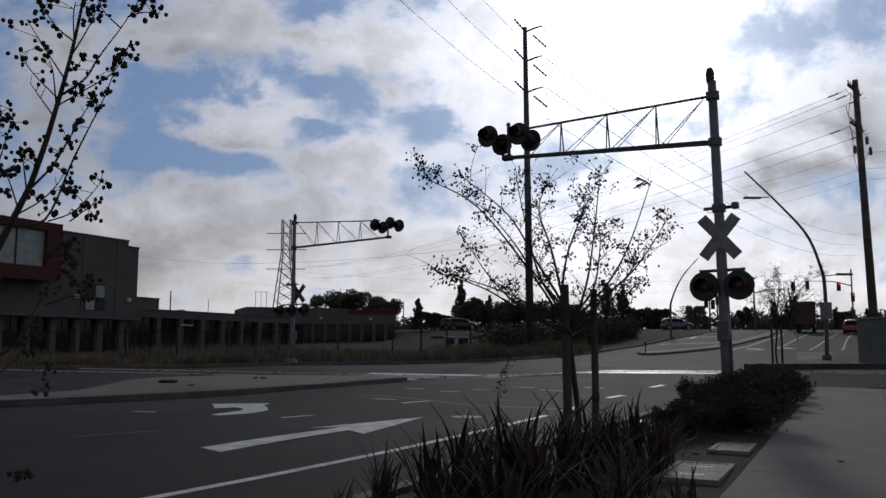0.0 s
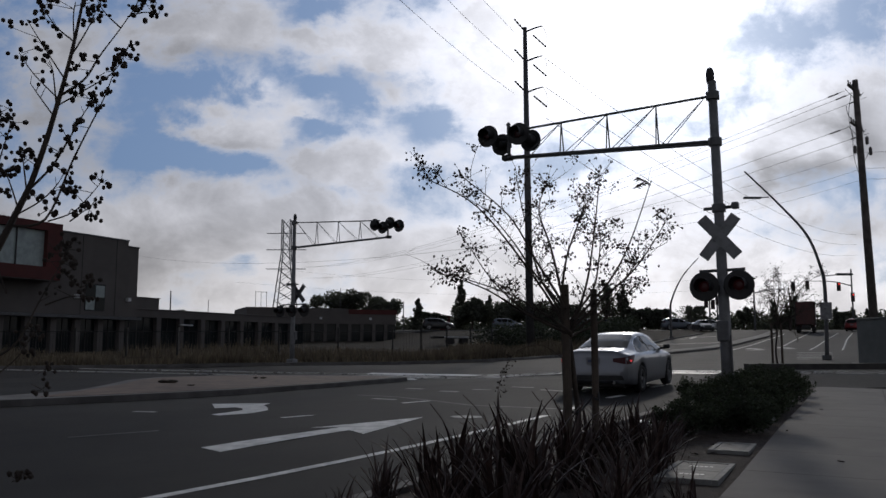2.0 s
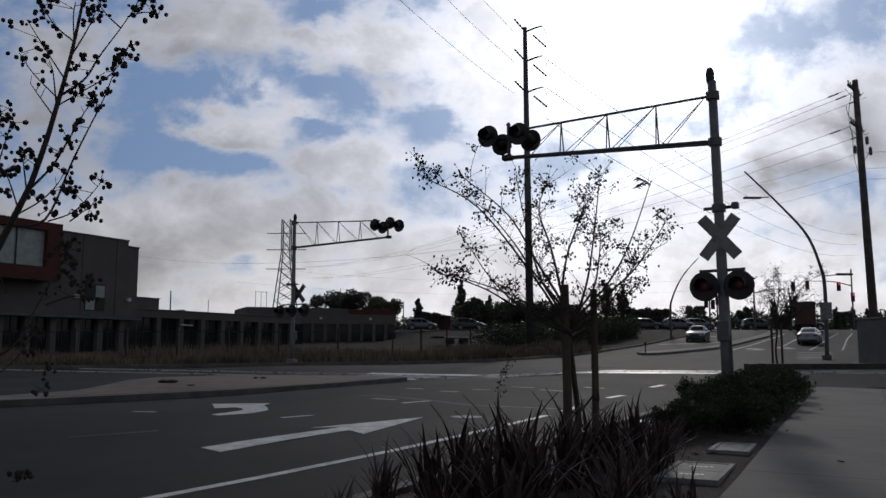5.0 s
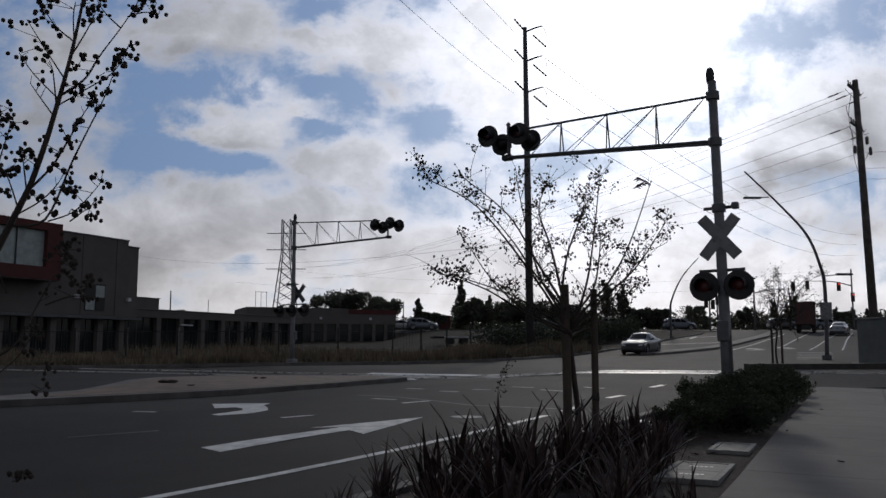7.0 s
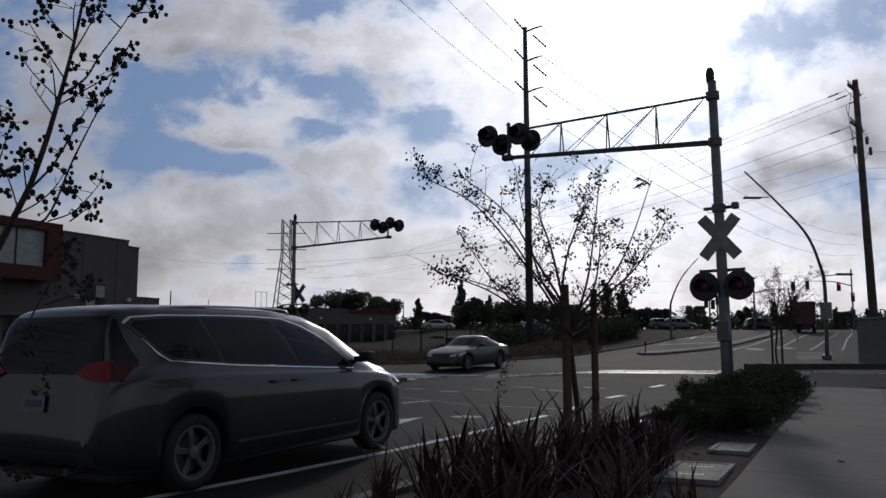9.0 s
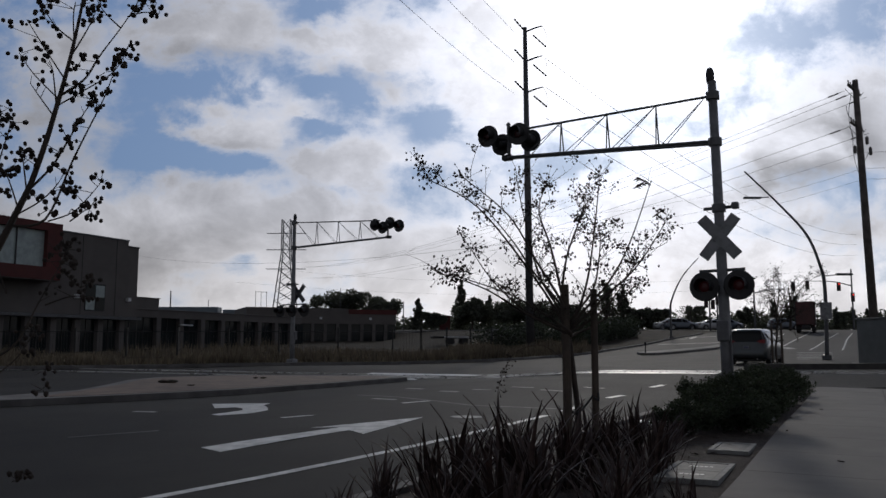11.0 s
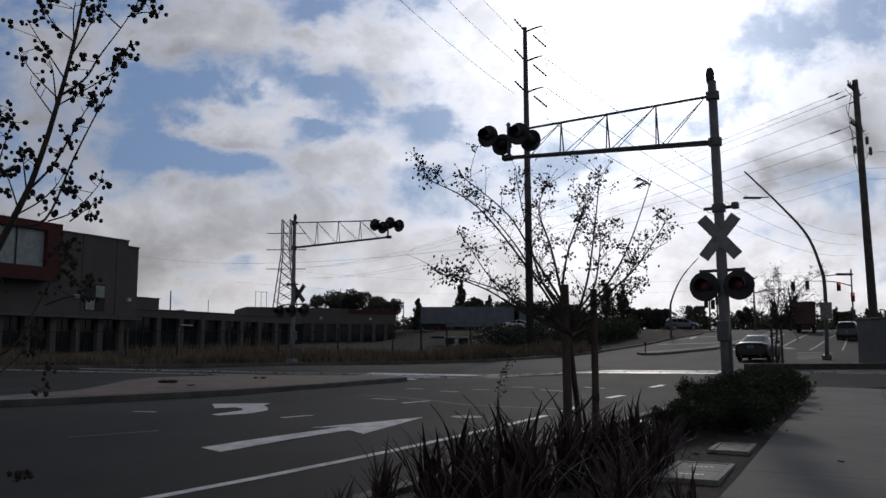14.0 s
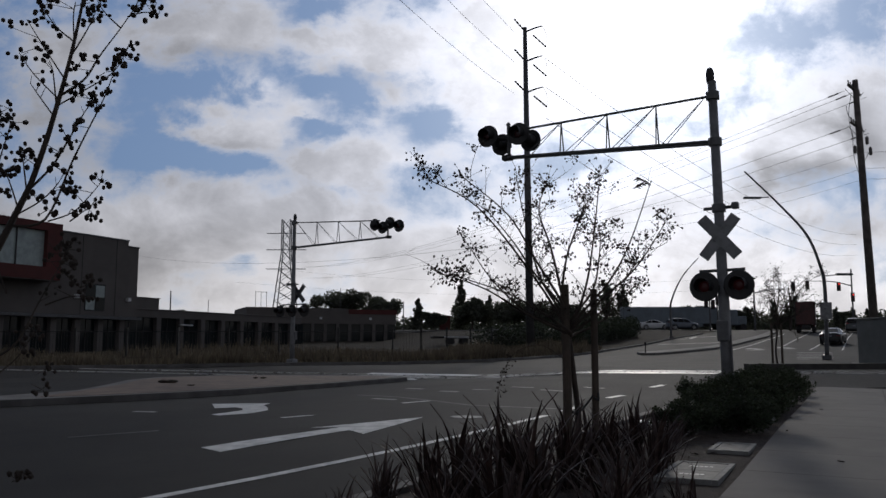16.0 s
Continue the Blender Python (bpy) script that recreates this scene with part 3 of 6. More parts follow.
def build_kerbs():
    draped("kerb_near", strip([rd(s, -2.18) for s in (-30, 0, 10, 19)], 0.085), 0.15, 0.25, M["kerb"], label="grey concrete kerb along the planting strip", kind="structure", category="kerb", step=1.0)
    draped("kerb_far", strip(FAR_KERB[:-1], 0.09), 0.15, 0.25, M["kerb"], label="grey concrete kerb before the dry verge", kind="structure", category="kerb")
    # island between the carriageways
    near = [(-22, 1.4), (-9.25, 17.7), (-7.5, 19.35), (-5.52, 21.6), (-4.4, 23.2), (-3.08, 25.4), (-1.55, 28.8)]
    nose = [(-1.25, 29.5), (-1.5, 30.4), (-2.3, 30.9)]
    far = [(-7.8, 31.6), (-10.0, 29.6), (-10.1, 27), (-9.6, 24), (-9.3, 21.5), (-10.1, 19.2), (-22.8, 2.6)]
    draped("median_kerb", near + nose + far, 0.15, 0.3, M["kerb"], label="raised traffic island with a concrete kerb", kind="structure", category="traffic island", step=1.0)
    inner = [(-9.0, 18.7), (-7.5, 19.85), (-5.6, 22.1), (-4.5, 23.6), (-3.25, 25.7), (-1.75, 29.1), (-2.0, 30.2), (-2.6, 30.5), (-7.6, 31.1), (-9.6, 29.3), (-9.7, 27), (-9.2, 24), (-9.1, 21.5)]
    draped("median_top", inner, 0.158, 0.05, M["paver"], label="red-brown paved top of the traffic island", kind="structure", category="pavement", step=1.0)
    draped("far_median", [(13.3, 56.4), (14.2, 56.2), (21.4, 65.6), (34.2, 88), (41.5, 104), (40.7, 104.2), (33.2, 88.6), (20.7, 66.5), (13.4, 58)], 0.16, 0.3, M["kerb"], label="narrow raised median with a concrete kerb", kind="structure", category="traffic island")
    for x, y, c in ((-8.2, 25.0, 0.16), (-6.1, 28.0, 0.10), (-7.0, 23.5, 0.05)):
        bm = bmesh.new()
        for i in range(5):
            r = bmesh.ops.create_icosphere(bm, subdivisions=1, radius=c * random.uniform(.4, .8))
            o = Vector((random.uniform(-c, c) * 1.6, random.uniform(-c, c), c * .25))
            for v in r["verts"]:
                v.co = Vector((v.co.x * 1.5, v.co.y, v.co.z * .5)) + o
        tagged(part("debris_heap", bm, M["capsule"], at=pose(x, y, lie(x, y) + .16)), "small dark heap of leaves on the island", "debris")


def build_sidewalk():
    a, b = Vector((-8.77, -14.8)), Vector((9.22, 20.85))
    d = (b - a).normalized()
    r = Vector((d.y, -d.x))
    n = 26
    ln = (b - a).length / n
    floor = thing("sidewalk", pose(0, 0, 0), "grey concrete sidewalk with scored joints", "sidewalk", kind="structure")
    for i in range(n):
        for j in range(3):
            p = a + d * (i * ln + 0.006) + r * (j * 1.45 + 0.006)
            q = [p, p + d * (ln - 0.012), p + d * (ln - 0.012) + r * 1.438, p + r * 1.438]
            draped("slab", [tuple(v) for v in q], 0.15, 0.12, M["sidewalk"], floor, step=0.8)
    # planting strip
    draped("planting_bed", [rd(-26, -2.27), rd(19, -2.27), tuple(b - r * .1 + d * .3), tuple(b - r * .02), tuple(a - r * .02)], 0.10, 0.2, M["mulch"], label="dark bark mulch in the planting strip", kind="structure", category="planting bed", step=0.8)
    # low bank and kerb where the pavement ends at the tracks
    draped("track_bank", [(9.4, 21.4), (24, 27), (26, 33), (11.5, 32.5), (7.6, 25)], 0.02, 0.1, M["ballast"], label="dark ballast beside the tracks", kind="structure", category="ballast", step=1.0)
    draped("back_kerb", strip([(11.8, 32.6), (16, 33.4), (24, 35.5)], 0.25), 0.24, 0.3, M["kerb_shaded"], label="low concrete kerb beyond the tracks, coloured dark for its shaded front", kind="structure", category="kerb")


def build_track():
    a, b = Vector((-30, 39.9)), Vector((28, 25.0))
    d = (b - a).normalized()
    n = Vector((-d.y, d.x))
    track = thing("railway_track", pose(0, 0, 0), "polished steel rails set flush in crossing panels", "railway track", kind="structure")
    steps = [i * 2.0 for i in range(31)]
    for off in (-0.72, 0.72):
        bm = bmesh.new()
        pts = [a + d * s + n * off for s in steps]
        prof = [(-.036, .02), (.036, .02), (.036, -.1), (-.036, -.1)]
        rings = [[bm.verts.new((p.x + n.x * u, p.y + n.y * u, lie(p.x, p.y) + .012 + w)) for u, w in prof] for p in pts]
        for q, r in zip(rings, rings[1:]):
            for j in range(4):
                bm.faces.new((q[j], q[(j + 1) % 4], r[(j + 1) % 4], r[j]))
        bmesh.ops.recalc_face_normals(bm, faces=bm.faces[:])
        part("rail", bm, M["steel_rail"], track)
    for off, w in ((0, .58), (-1.3, .45), (1.3, .45)):
        s = 27.5
        while s < 43:
            p, q = a + d * s + n * off, a + d * (s + 2.38) + n * off
            draped("panel", strip([tuple(p), tuple(q)], w), 0.012, 0.06, M["panel" if off == 0 else "panel_pale"], track, step=1.2)
            s += 2.42


build_land()
build_road()
build_kerbs()
build_markings()
build_sidewalk()
build_track()

# ---------------------------------------------------------------- crossing signals


def light_unit(parent, m, lens, facing=1):
    """One flashing-light unit: disc, housing, visor, lens. It looks along -y."""
    back = add_lathe(bmesh.new(), [(0.02, -.012), (0.285, -.012), (0.30, 0.0), (0.285, .012), (0.02, .012)], 28, pose(0, 0, 0, 90, 0, 0))
    u = part("background_disc", back, M["signal_black"], parent, "round black background disc", at=m)
    part("housing", add_lathe(bmesh.new(), [(0.05, -.26), (.12, -.23), (.165, -.1), (.17, .0)], 18, pose(0, 0, 0, 90, 0, 0)), M["signal_black"], u)
    part("lens", add_lathe(bmesh.new(), [(0.11, 0.0), (.105, .03), (.08, .05), (.03, .058)], 20, pose(0, -.012, 0, 90, 0, 0)), lens, u, "red glass lens")
    bm = bmesh.new()
    n = 14
    rows = []
    for k in range(n + 1):
        a = radians(-35 + 250 * k / n)
        rows.append([bm.verts.new((r * math.cos(a), -y, r * math.sin(a))) for r, y in ((.165, .012), (.16, .30 - .16 * (k == 0 or k == n)), (.152, .30 - .16 * (k == 0 or k == n)), (.157, .012))])
    for p, q in zip(rows, rows[1:]):
        for j in range(4):
            bm.faces.new((p[j], p[(j + 1) % 4], q[(j + 1) % 4], q[j]))
    part("visor", bm, M["signal_black"], u)
    return u


def crossing_signal(m, top, ln, chords, head, disc, buck=.02, lift=0.0, units=((-.325, 0), (.35, 0))):
    """A cantilever flashing-light signal. The arm reaches along -x; it faces -y."""
    s = thing("crossing_signal", m, "grey steel cantilever crossing signal with crossbuck and black flashing lights", "crossing signal", "crossing signals")
    g, k = M["galvanised"], M["arm_steel"]
    part("mast", tube([(0, 0, 0), (0, 0, 1.6), (0, 0, 3.4), (0, 0, top - .25)], [.125, .115, .102, .088], 18), g, s, smooth=True)
    part("mast_base", add_box(box(-.3, .3, -.3, .3, 0, .05, .01), -.2, .2, -.2, .2, .05, .35, .03), g, s)
    part("bell", add_lathe(bmesh.new(), [(.05, 0), (.08, .05), (.09, .16), (.08, .27), (.055, .34), (.02, .36)], 14, pose(-.03, 0, top - .30)), M["signal_black"], s, "dark warning bell on the mast head", smooth=True)
    # chords: start and rise of the top one, start and rise of the bottom pair, heights from the mast head
    t0, tr, b0, br = chords
    zb, zt = top - b0, top - t0
    for z in (zt, zb, 4.0):
        part("clamp", add_lathe(bmesh.new(), [(.09, -.08), (.14, -.08), (.14, .08), (.09, .08)], 14, pose(0, 0, z)), k, s)
    part("top_chord", tube([(-.12, 0, zt), (-ln + .45, 0, zt + tr)], .028, 8), k, s)
    for y in (-.13, .13):
        part("bottom_chord", tube([(-.12, y, zb), (-ln, y * .6, zb + br)], .032, 8), k, s)

    def upper(x):
        return zt + tr * (-x - .12) / (ln - .57)

    def lower(x):
        return zb + br * (-x - .12) / (ln - .12)

    xs = [-.15] + [-ln * q for q in (.254, .487, .718, .93)]
    for i, (a, b) in enumerate(zip(xs, xs[1:])):
        for y in (-.12, .12):
            if i < 3:
                part("strut", tube([(b, 0, upper(b)), (b, y, lower(b))], .016, 6), k, s)
            part("diagonal", tube([(a, 0, upper(a)), (b + .12, y, lower(b))], .010, 5), k, s)
    # head of lights at the end of the arm
    ze = zb + br
    part("light_post", tube([(-ln, 0, ze - .06), (-ln, 0, ze + .78)], .042, 10), k, s)
    part("light_bar", box(-ln - .40, -ln + .45, -.04, .04, ze + .44, ze + .52, .01), M["signal_black"], s)
    part("terminal_box", box(-ln - .16, -ln + .08, -.09, .09, ze - .06, ze + .07, .02), M["signal_black"], s)
    part("post_cap", add_lathe(bmesh.new(), [(.05, 0), (.055, .05), (.02, .09)], 10, pose(-ln, 0, ze + .77)), k, s)
    for x, y, z, turn in head:
        light_unit(s, pose(-ln + x, y, ze + z, 0, 0, turn) @ Matrix.Scale(disc, 4), M["lens_dark"])
    # crossbuck
    bm = bmesh.new()
    for a in (50, -50):
        add_box(bm, -.53, .53, -.004, .004, -.115, .115, 0, pose(buck, -.17 - .012 * (a > 0), 3.385 + lift * .6, 0, a, 0))
    # backlit shade is put into the blades' colour, darker on the far signal
    part("crossbuck", bm, M["sign_grey" if buck > 0 else "dark_steel"], s, "crossed blades of the crossbuck sign, coloured grey for their backlit shade")
    part("crossbuck_bracket", box(-.12, .12, -.18, -.05, 3.29 + lift * .6, 3.48 + lift * .6, .02), k, s)
    for x in (-.3, .3):
        part("side_bracket", box(min(x, 0), max(x, 0), -.03, .03, 3.98, 4.04), k, s)
    part("side_lamp", add_box(box(.1, .36, -.03, .03, 3.98, 4.02), .26, .4, -.08, .08, 3.96, 4.1, .03), k, s)
    # main pair of lights
    part("cross_arm", tube([(min(-.45, units[0][0]), 0, 2.72 + lift), (max(.45, units[-1][0]), 0, 2.72 + lift)], .035, 8), k, s)
    for x, turn in units:
        light_unit(s, pose(x, .2 if turn else -.2, 2.39 + lift, 0, 0, turn), M["lens_dark" if turn else "lens_red"])
    part("junction_box", box(-.135, .10, -.2, .02, 1.28, 1.70, .03), k, s, "grey steel junction box on the mast")
    part("conduit", tube([(.11, -.09, .1), (.11, -.09, 1.4)], .02, 6), k, s)
    return s


ANG = math.degrees(math.atan2(R.y, R.x))
crossing_signal(pose(5.725, 16.9, lie(5.68, 16.9) + .06, 0, -0.82, ANG), 6.95, 4.72, (.56, -.07, 1.55, .28),
                ((-.45, -.2, .54, 0), (.34, -.2, .49, 0), (-.28, .2, .40, 180), (.47, .2, .40, 180)), .88)
crossing_signal(pose(-7.4, 41.2, lie(-7.4, 41.2) - .05, 0, 0.2, ANG + 180), 7.5, 5.6, (.40, -.30, 1.65, .13),
                ((0.88, -0.2, 0.68, 0), (0.02, -0.2, 0.7, 0), (0.16, 0.2, 0.44, 180), (-0.74, 0.2, 0.46, 180)), .95, -.2, .3, ((-.86, 180), (-.1, 180), (.66, 180)))

# ---------------------------------------------------------------- vehicles
# Shape of a body: heights and half widths along its length, from the rear bumper (0) to the nose.
SEDAN = dict(L=4.87, ro=1.13, wb=2.776, wr=.335, ww=.22, track=.80, half=.915,
             T=[(0, .60), (.03, .70), (.07, .92), (.12, 1.04), (.2, 1.065), (.55, 1.085), (.78, 1.11), (1.2, 1.27), (1.7, 1.415), (2.1, 1.465), (2.6, 1.465), (3.0, 1.405), (3.45, 1.20), (3.78, 1.03), (4.1, .97), (4.5, .865), (4.72, .74), (4.83, .60), (4.87, .5)],
             B=[(0, .55), (.08, .84), (.2, .94), (1.0, .96), (2.4, .93), (3.4, .90), (4.0, .88), (4.5, .78), (4.87, .46)],
             Z=[(0, .34), (.1, .27), (.5, .22), (1.5, .2), (3.8, .2), (4.6, .21), (4.87, .28)],
             W=[(0, .66), (.04, .76), (.12, .83), (.35, .885), (1.0, .912), (3.5, .912), (4.2, .89), (4.55, .82), (4.75, .7), (4.87, .5)],
             V=[(0, .56), (.12, .66), (.5, .68), (.78, .67), (1.4, .585), (2.2, .585), (2.9, .60), (3.6, .69), (4.1, .70), (4.6, .6), (4.87, .4)],
             side=[[(1.02, 1.0), (1.32, 1.17), (1.62, 1.31), (1.95, 1.37), (1.98, .985), (1.2, .985)],
                   [(2.03, 1.375), (2.42, 1.375), (2.78, 1.32), (3.18, 1.14), (3.42, .985), (2.06, .985)]],
             rear=(.82, 1.70, .56), front=(2.72, 3.68, .60), roof=(1.74, 2.66))
COUPE = dict(SEDAN, L=4.75, wb=2.86, ro=1.05, half=.91,
             T=[(0, .58), (.03, .7), (.08, .93), (.13, 1.03), (.3, 1.055), (.6, 1.09), (1.0, 1.23), (1.5, 1.40), (1.95, 1.46), (2.3, 1.455), (2.65, 1.385), (3.08, 1.17), (3.38, 1.02), (3.9, .94), (4.35, .82), (4.6, .72), (4.71, .58), (4.75, .48)],
             side=[[(1.0, .99), (1.3, 1.17), (1.6, 1.31), (1.9, 1.37), (1.93, .965), (1.15, .965)],
                   [(1.98, 1.375), (2.2, 1.365), (2.48, 1.285), (2.8, 1.115), (3.02, .965), (2.0, .965)]],
             rear=(.62, 1.5, .56), front=(2.38, 3.28, .58), roof=(1.54, 2.5), track=.79)
VAN = dict(L=5.17, ro=1.05, wb=3.089, wr=.365, ww=.235, track=.87, half=1.01,
           T=[(0, .62), (.03, .74), (.06, 1.02), (.10, 1.26), (.18, 1.55), (.24, 1.69), (.34, 1.75), (.6, 1.78), (1.3, 1.79), (2.4, 1.77), (3.0, 1.70), (3.4, 1.58), (3.9, 1.32), (4.25, 1.14), (4.6, 1.04), (4.9, .9), (5.08, .72), (5.17, .5)],
           B=[(0, .56), (.07, .9), (.2, 1.05), (.5, 1.12), (1.5, 1.10), (3.4, 1.04), (4.2, .98), (4.7, .90), (5.0, .75), (5.17, .46)],
           Z=[(0, .38), (.12, .30), (.6, .25), (1.6, .22), (4.2, .22), (4.9, .23), (5.17, .32)],
           W=[(0, .74), (.05, .86), (.15, .93), (.4, .98), (1.0, 1.01), (3.6, 1.01), (4.4, .98), (4.8, .88), (5.0, .76), (5.17, .52)],
           V=[(0, .62), (.16, .74), (.42, .735), (1.0, .745), (2.6, .74), (3.2, .735), (4.1, .80), (4.6, .78), (5.17, .42)],
           band=[(.36, 1.585), (.45, 1.64), (.80, 1.662), (1.57, 1.668), (2.03, 1.66), (2.51, 1.64), (2.82, 1.56), (3.15, 1.42), (3.57, 1.14), (3.62, 1.06), (2.53, 1.12), (1.61, 1.175), (.78, 1.245), (.66, 1.31), (.50, 1.46)],
           side=[[(.42, 1.58), (.49, 1.615), (.82, 1.637), (1.24, 1.643), (1.41, 1.212), (.80, 1.27), (.69, 1.335), (.55, 1.47)],
                 [(1.29, 1.643), (2.05, 1.635), (2.28, 1.622), (2.58, 1.142), (1.62, 1.198), (1.46, 1.208)],
                 [(2.36, 1.618), (2.50, 1.612), (2.79, 1.535), (3.11, 1.397), (3.50, 1.135), (3.54, 1.09), (2.66, 1.138)]],
           rear=(.10, .40, .66), front=(3.12, 4.1, .70), roof=(.5, 3.0))
SUV = dict(VAN, band=None, L=4.6, wb=2.7, ro=.95, half=.92, track=.79, wr=.355,
           T=[(0, .66), (.03, .8), (.07, 1.05), (.16, 1.3), (.3, 1.52), (.45, 1.62), (.8, 1.67), (2.0, 1.69), (2.6, 1.62), (3.0, 1.46), (3.4, 1.2), (3.7, 1.09), (4.2, 1.0), (4.45, .85), (4.56, .68), (4.6, .5)],
           B=[(0, .56), (.07, .9), (.2, 1.02), (.5, 1.06), (1.5, 1.04), (3.0, 1.0), (3.7, .95), (4.2, .86), (4.45, .72), (4.6, .46)],
           Z=[(0, .42), (.12, .34), (.6, .28), (4.0, .27), (4.6, .36)],
           W=[(0, .7), (.05, .8), (.15, .86), (.4, .9), (1.0, .92), (3.4, .92), (4.0, .89), (4.35, .78), (4.6, .5)],
           V=[(0, .58), (.16, .66), (.45, .64), (1.5, .65), (2.5, .64), (3.2, .72), (4.0, .7), (4.6, .4)],
           side=[[(.62, 1.45), (.8, 1.53), (1.35, 1.56), (1.38, 1.09), (.95, 1.1)], [(1.43, 1.56), (2.2, 1.56), (2.25, 1.07), (1.43, 1.085)],
                 [(2.3, 1.555), (2.6, 1.48), (2.95, 1.3), (3.15, 1.1), (3.15, 1.05), (2.32, 1.065)]],
           rear=(.12, .42, .58), front=(2.62, 3.3, .62), roof=(.5, 2.5))


def lerp_list(table, x):
    return float(np.interp(x, [p[0] for p in table], [p[1] for p in table]))


def soft(table, x, k=.05):
    return sum(lerp_list(table, x + o * k) for o in (-1, -.5, 0, .5, 1)) / 5


def car_body(sp):
    """The painted shell as one closed loft with open wheel arches. The origin is on the ground under the rear axle."""
    L, ro = sp["L"], sp["ro"]
    axles = (ro, ro + sp["wb"])
    arch = sp["wr"] + .055
    xs = set(np.round(np.linspace(0, L, 74), 4)) | {.015, .03, .05, .07, .1, .13, L - .015, L - .03, L - .06}
    for a in axles:
        xs |= {round(a + arch * math.cos(k), 4) for k in np.linspace(0, math.pi, 19)}
    bm = bmesh.new()
    rings = []
    for x in sorted(xs):
        k = .012 if x < .16 or x > L - .08 else .05
        t, b, z0, w, v = (soft(sp[n], x, k) for n in "TBZWV")
        b = min(b, t - .035)
        cut = z0
        for a in axles:
            if abs(x - a) < arch:
                cut = max(cut, sp["wr"] + math.sqrt(arch ** 2 - (x - a) ** 2))
        cut = min(cut, b - .06)
        zm = max(.56, cut + .02)
        zm = min(zm, b - .03)
        ws = w - .035
        ed = min(.11, .55 * (t - b))
        bul = .035 * smooth_step(.1, .4, t - b)
        half = [(0, cut), (ws * .6, cut), (ws - .01, cut), (ws + .01, cut + .015), (w - .008, cut + (zm - cut) * .5), (w, zm), (w - .004, zm + (b - zm) * .5),
                (w - .012, b - .045), (w - .03, b - .012), (w - .055, b + .006)]
        e = (v, t - ed)
        for q in (.2, .4, .6, .8):
            half.append((half[9][0] + (e[0] - half[9][0]) * q + bul * math.sin(math.pi * q), half[9][1] + (e[1] - half[9][1]) * q))
        half += [e, (v * .955, t - ed * .55), (v * .86, t - ed * .25), (v * .6, t - ed * .06), (v * .3, t - ed * .01), (0, t)]
        ring = [bm.verts.new((x - ro, y, z)) for y, z in half] + [bm.verts.new((x - ro, -y, z)) for y, z in reversed(half[1:-1])]
        rings.append(ring)
    n = len(rings[0])
    for q, r in zip(rings, rings[1:]):
        for j in range(n):
            bm.faces.new((q[j], q[(j + 1) % n], r[(j + 1) % n], r[j]))
    bm.faces.new(rings[0])
    bm.faces.new(list(reversed(rings[-1])))
    bmesh.ops.recalc_face_normals(bm, faces=bm.faces[:])
    return bm


def decal(tree, outline, side, lift=.006, cell=.09):
    """A thin piece lying on the body. side: 'l'/'r' (x, z), 'b'/'f' (y, z) from behind or ahead, 't' (x, y) from above."""
    bm = bmesh.new()
    bm.faces.new([bm.verts.new((a, b, 0)) for a, b in outline])
    for axis in (0, 1):
        lo, hi = min(p[axis] for p in outline), max(p[axis] for p in outline)
        c = lo + cell
        while c < hi - .005:
            co, no = [0, 0, 0], [0, 0, 0]
            co[axis], no[axis] = c, 1
            bmesh.ops.bisect_plane(bm, geom=bm.verts[:] + bm.edges[:] + bm.faces[:], plane_co=co, plane_no=no)
            c += cell
    bmesh.ops.remove_doubles(bm, verts=bm.verts[:], dist=.01 if cell > .05 else .004)
    last = None
    for v in bm.verts:
        a, b = v.co.x, v.co.y
        o, d = {"l": (Vector((a, 3, b)), Vector((0, -1, 0))), "r": (Vector((a, -3, b)), Vector((0, 1, 0))),
                "b": (Vector((-4, a, b)), Vector((1, 0, 0))), "f": (Vector((8, a, b)), Vector((-1, 0, 0))),
                "t": (Vector((a, b, 4)), Vector((0, 0, -1)))}[side]
        hit, nor, _, _ = tree.ray_cast(o, d)
        if hit is None:
            hit, nor = (last if last else (o + d * 2.2, -d))
        last = (hit, nor)
        v.co = hit - d * (lift * 1.4)
    bm.normal_update()
    if sum((f.normal.dot(-d) for f in bm.faces)) < 0:
        bmesh.ops.reverse_faces(bm, faces=bm.faces[:])
    ex = bmesh.ops.extrude_face_region(bm, geom=bm.faces[:])
    caps = {g for g in ex["geom"] if isinstance(g, bmesh.types.BMFace)}
    for g in ex["geom"]:
        if isinstance(g, bmesh.types.BMVert):
            g.co -= d * .002
    bmesh.ops.recalc_face_normals(bm, faces=bm.faces[:])
    # the outer face is shaded smooth and keeps a sharp rim
    for f in caps:
        f.smooth = True
    bmesh.ops.split_edges(bm, edges=[e for e in bm.edges if len({f in caps for f in e.link_faces}) == 2])
    return bm


WHEELS = {}


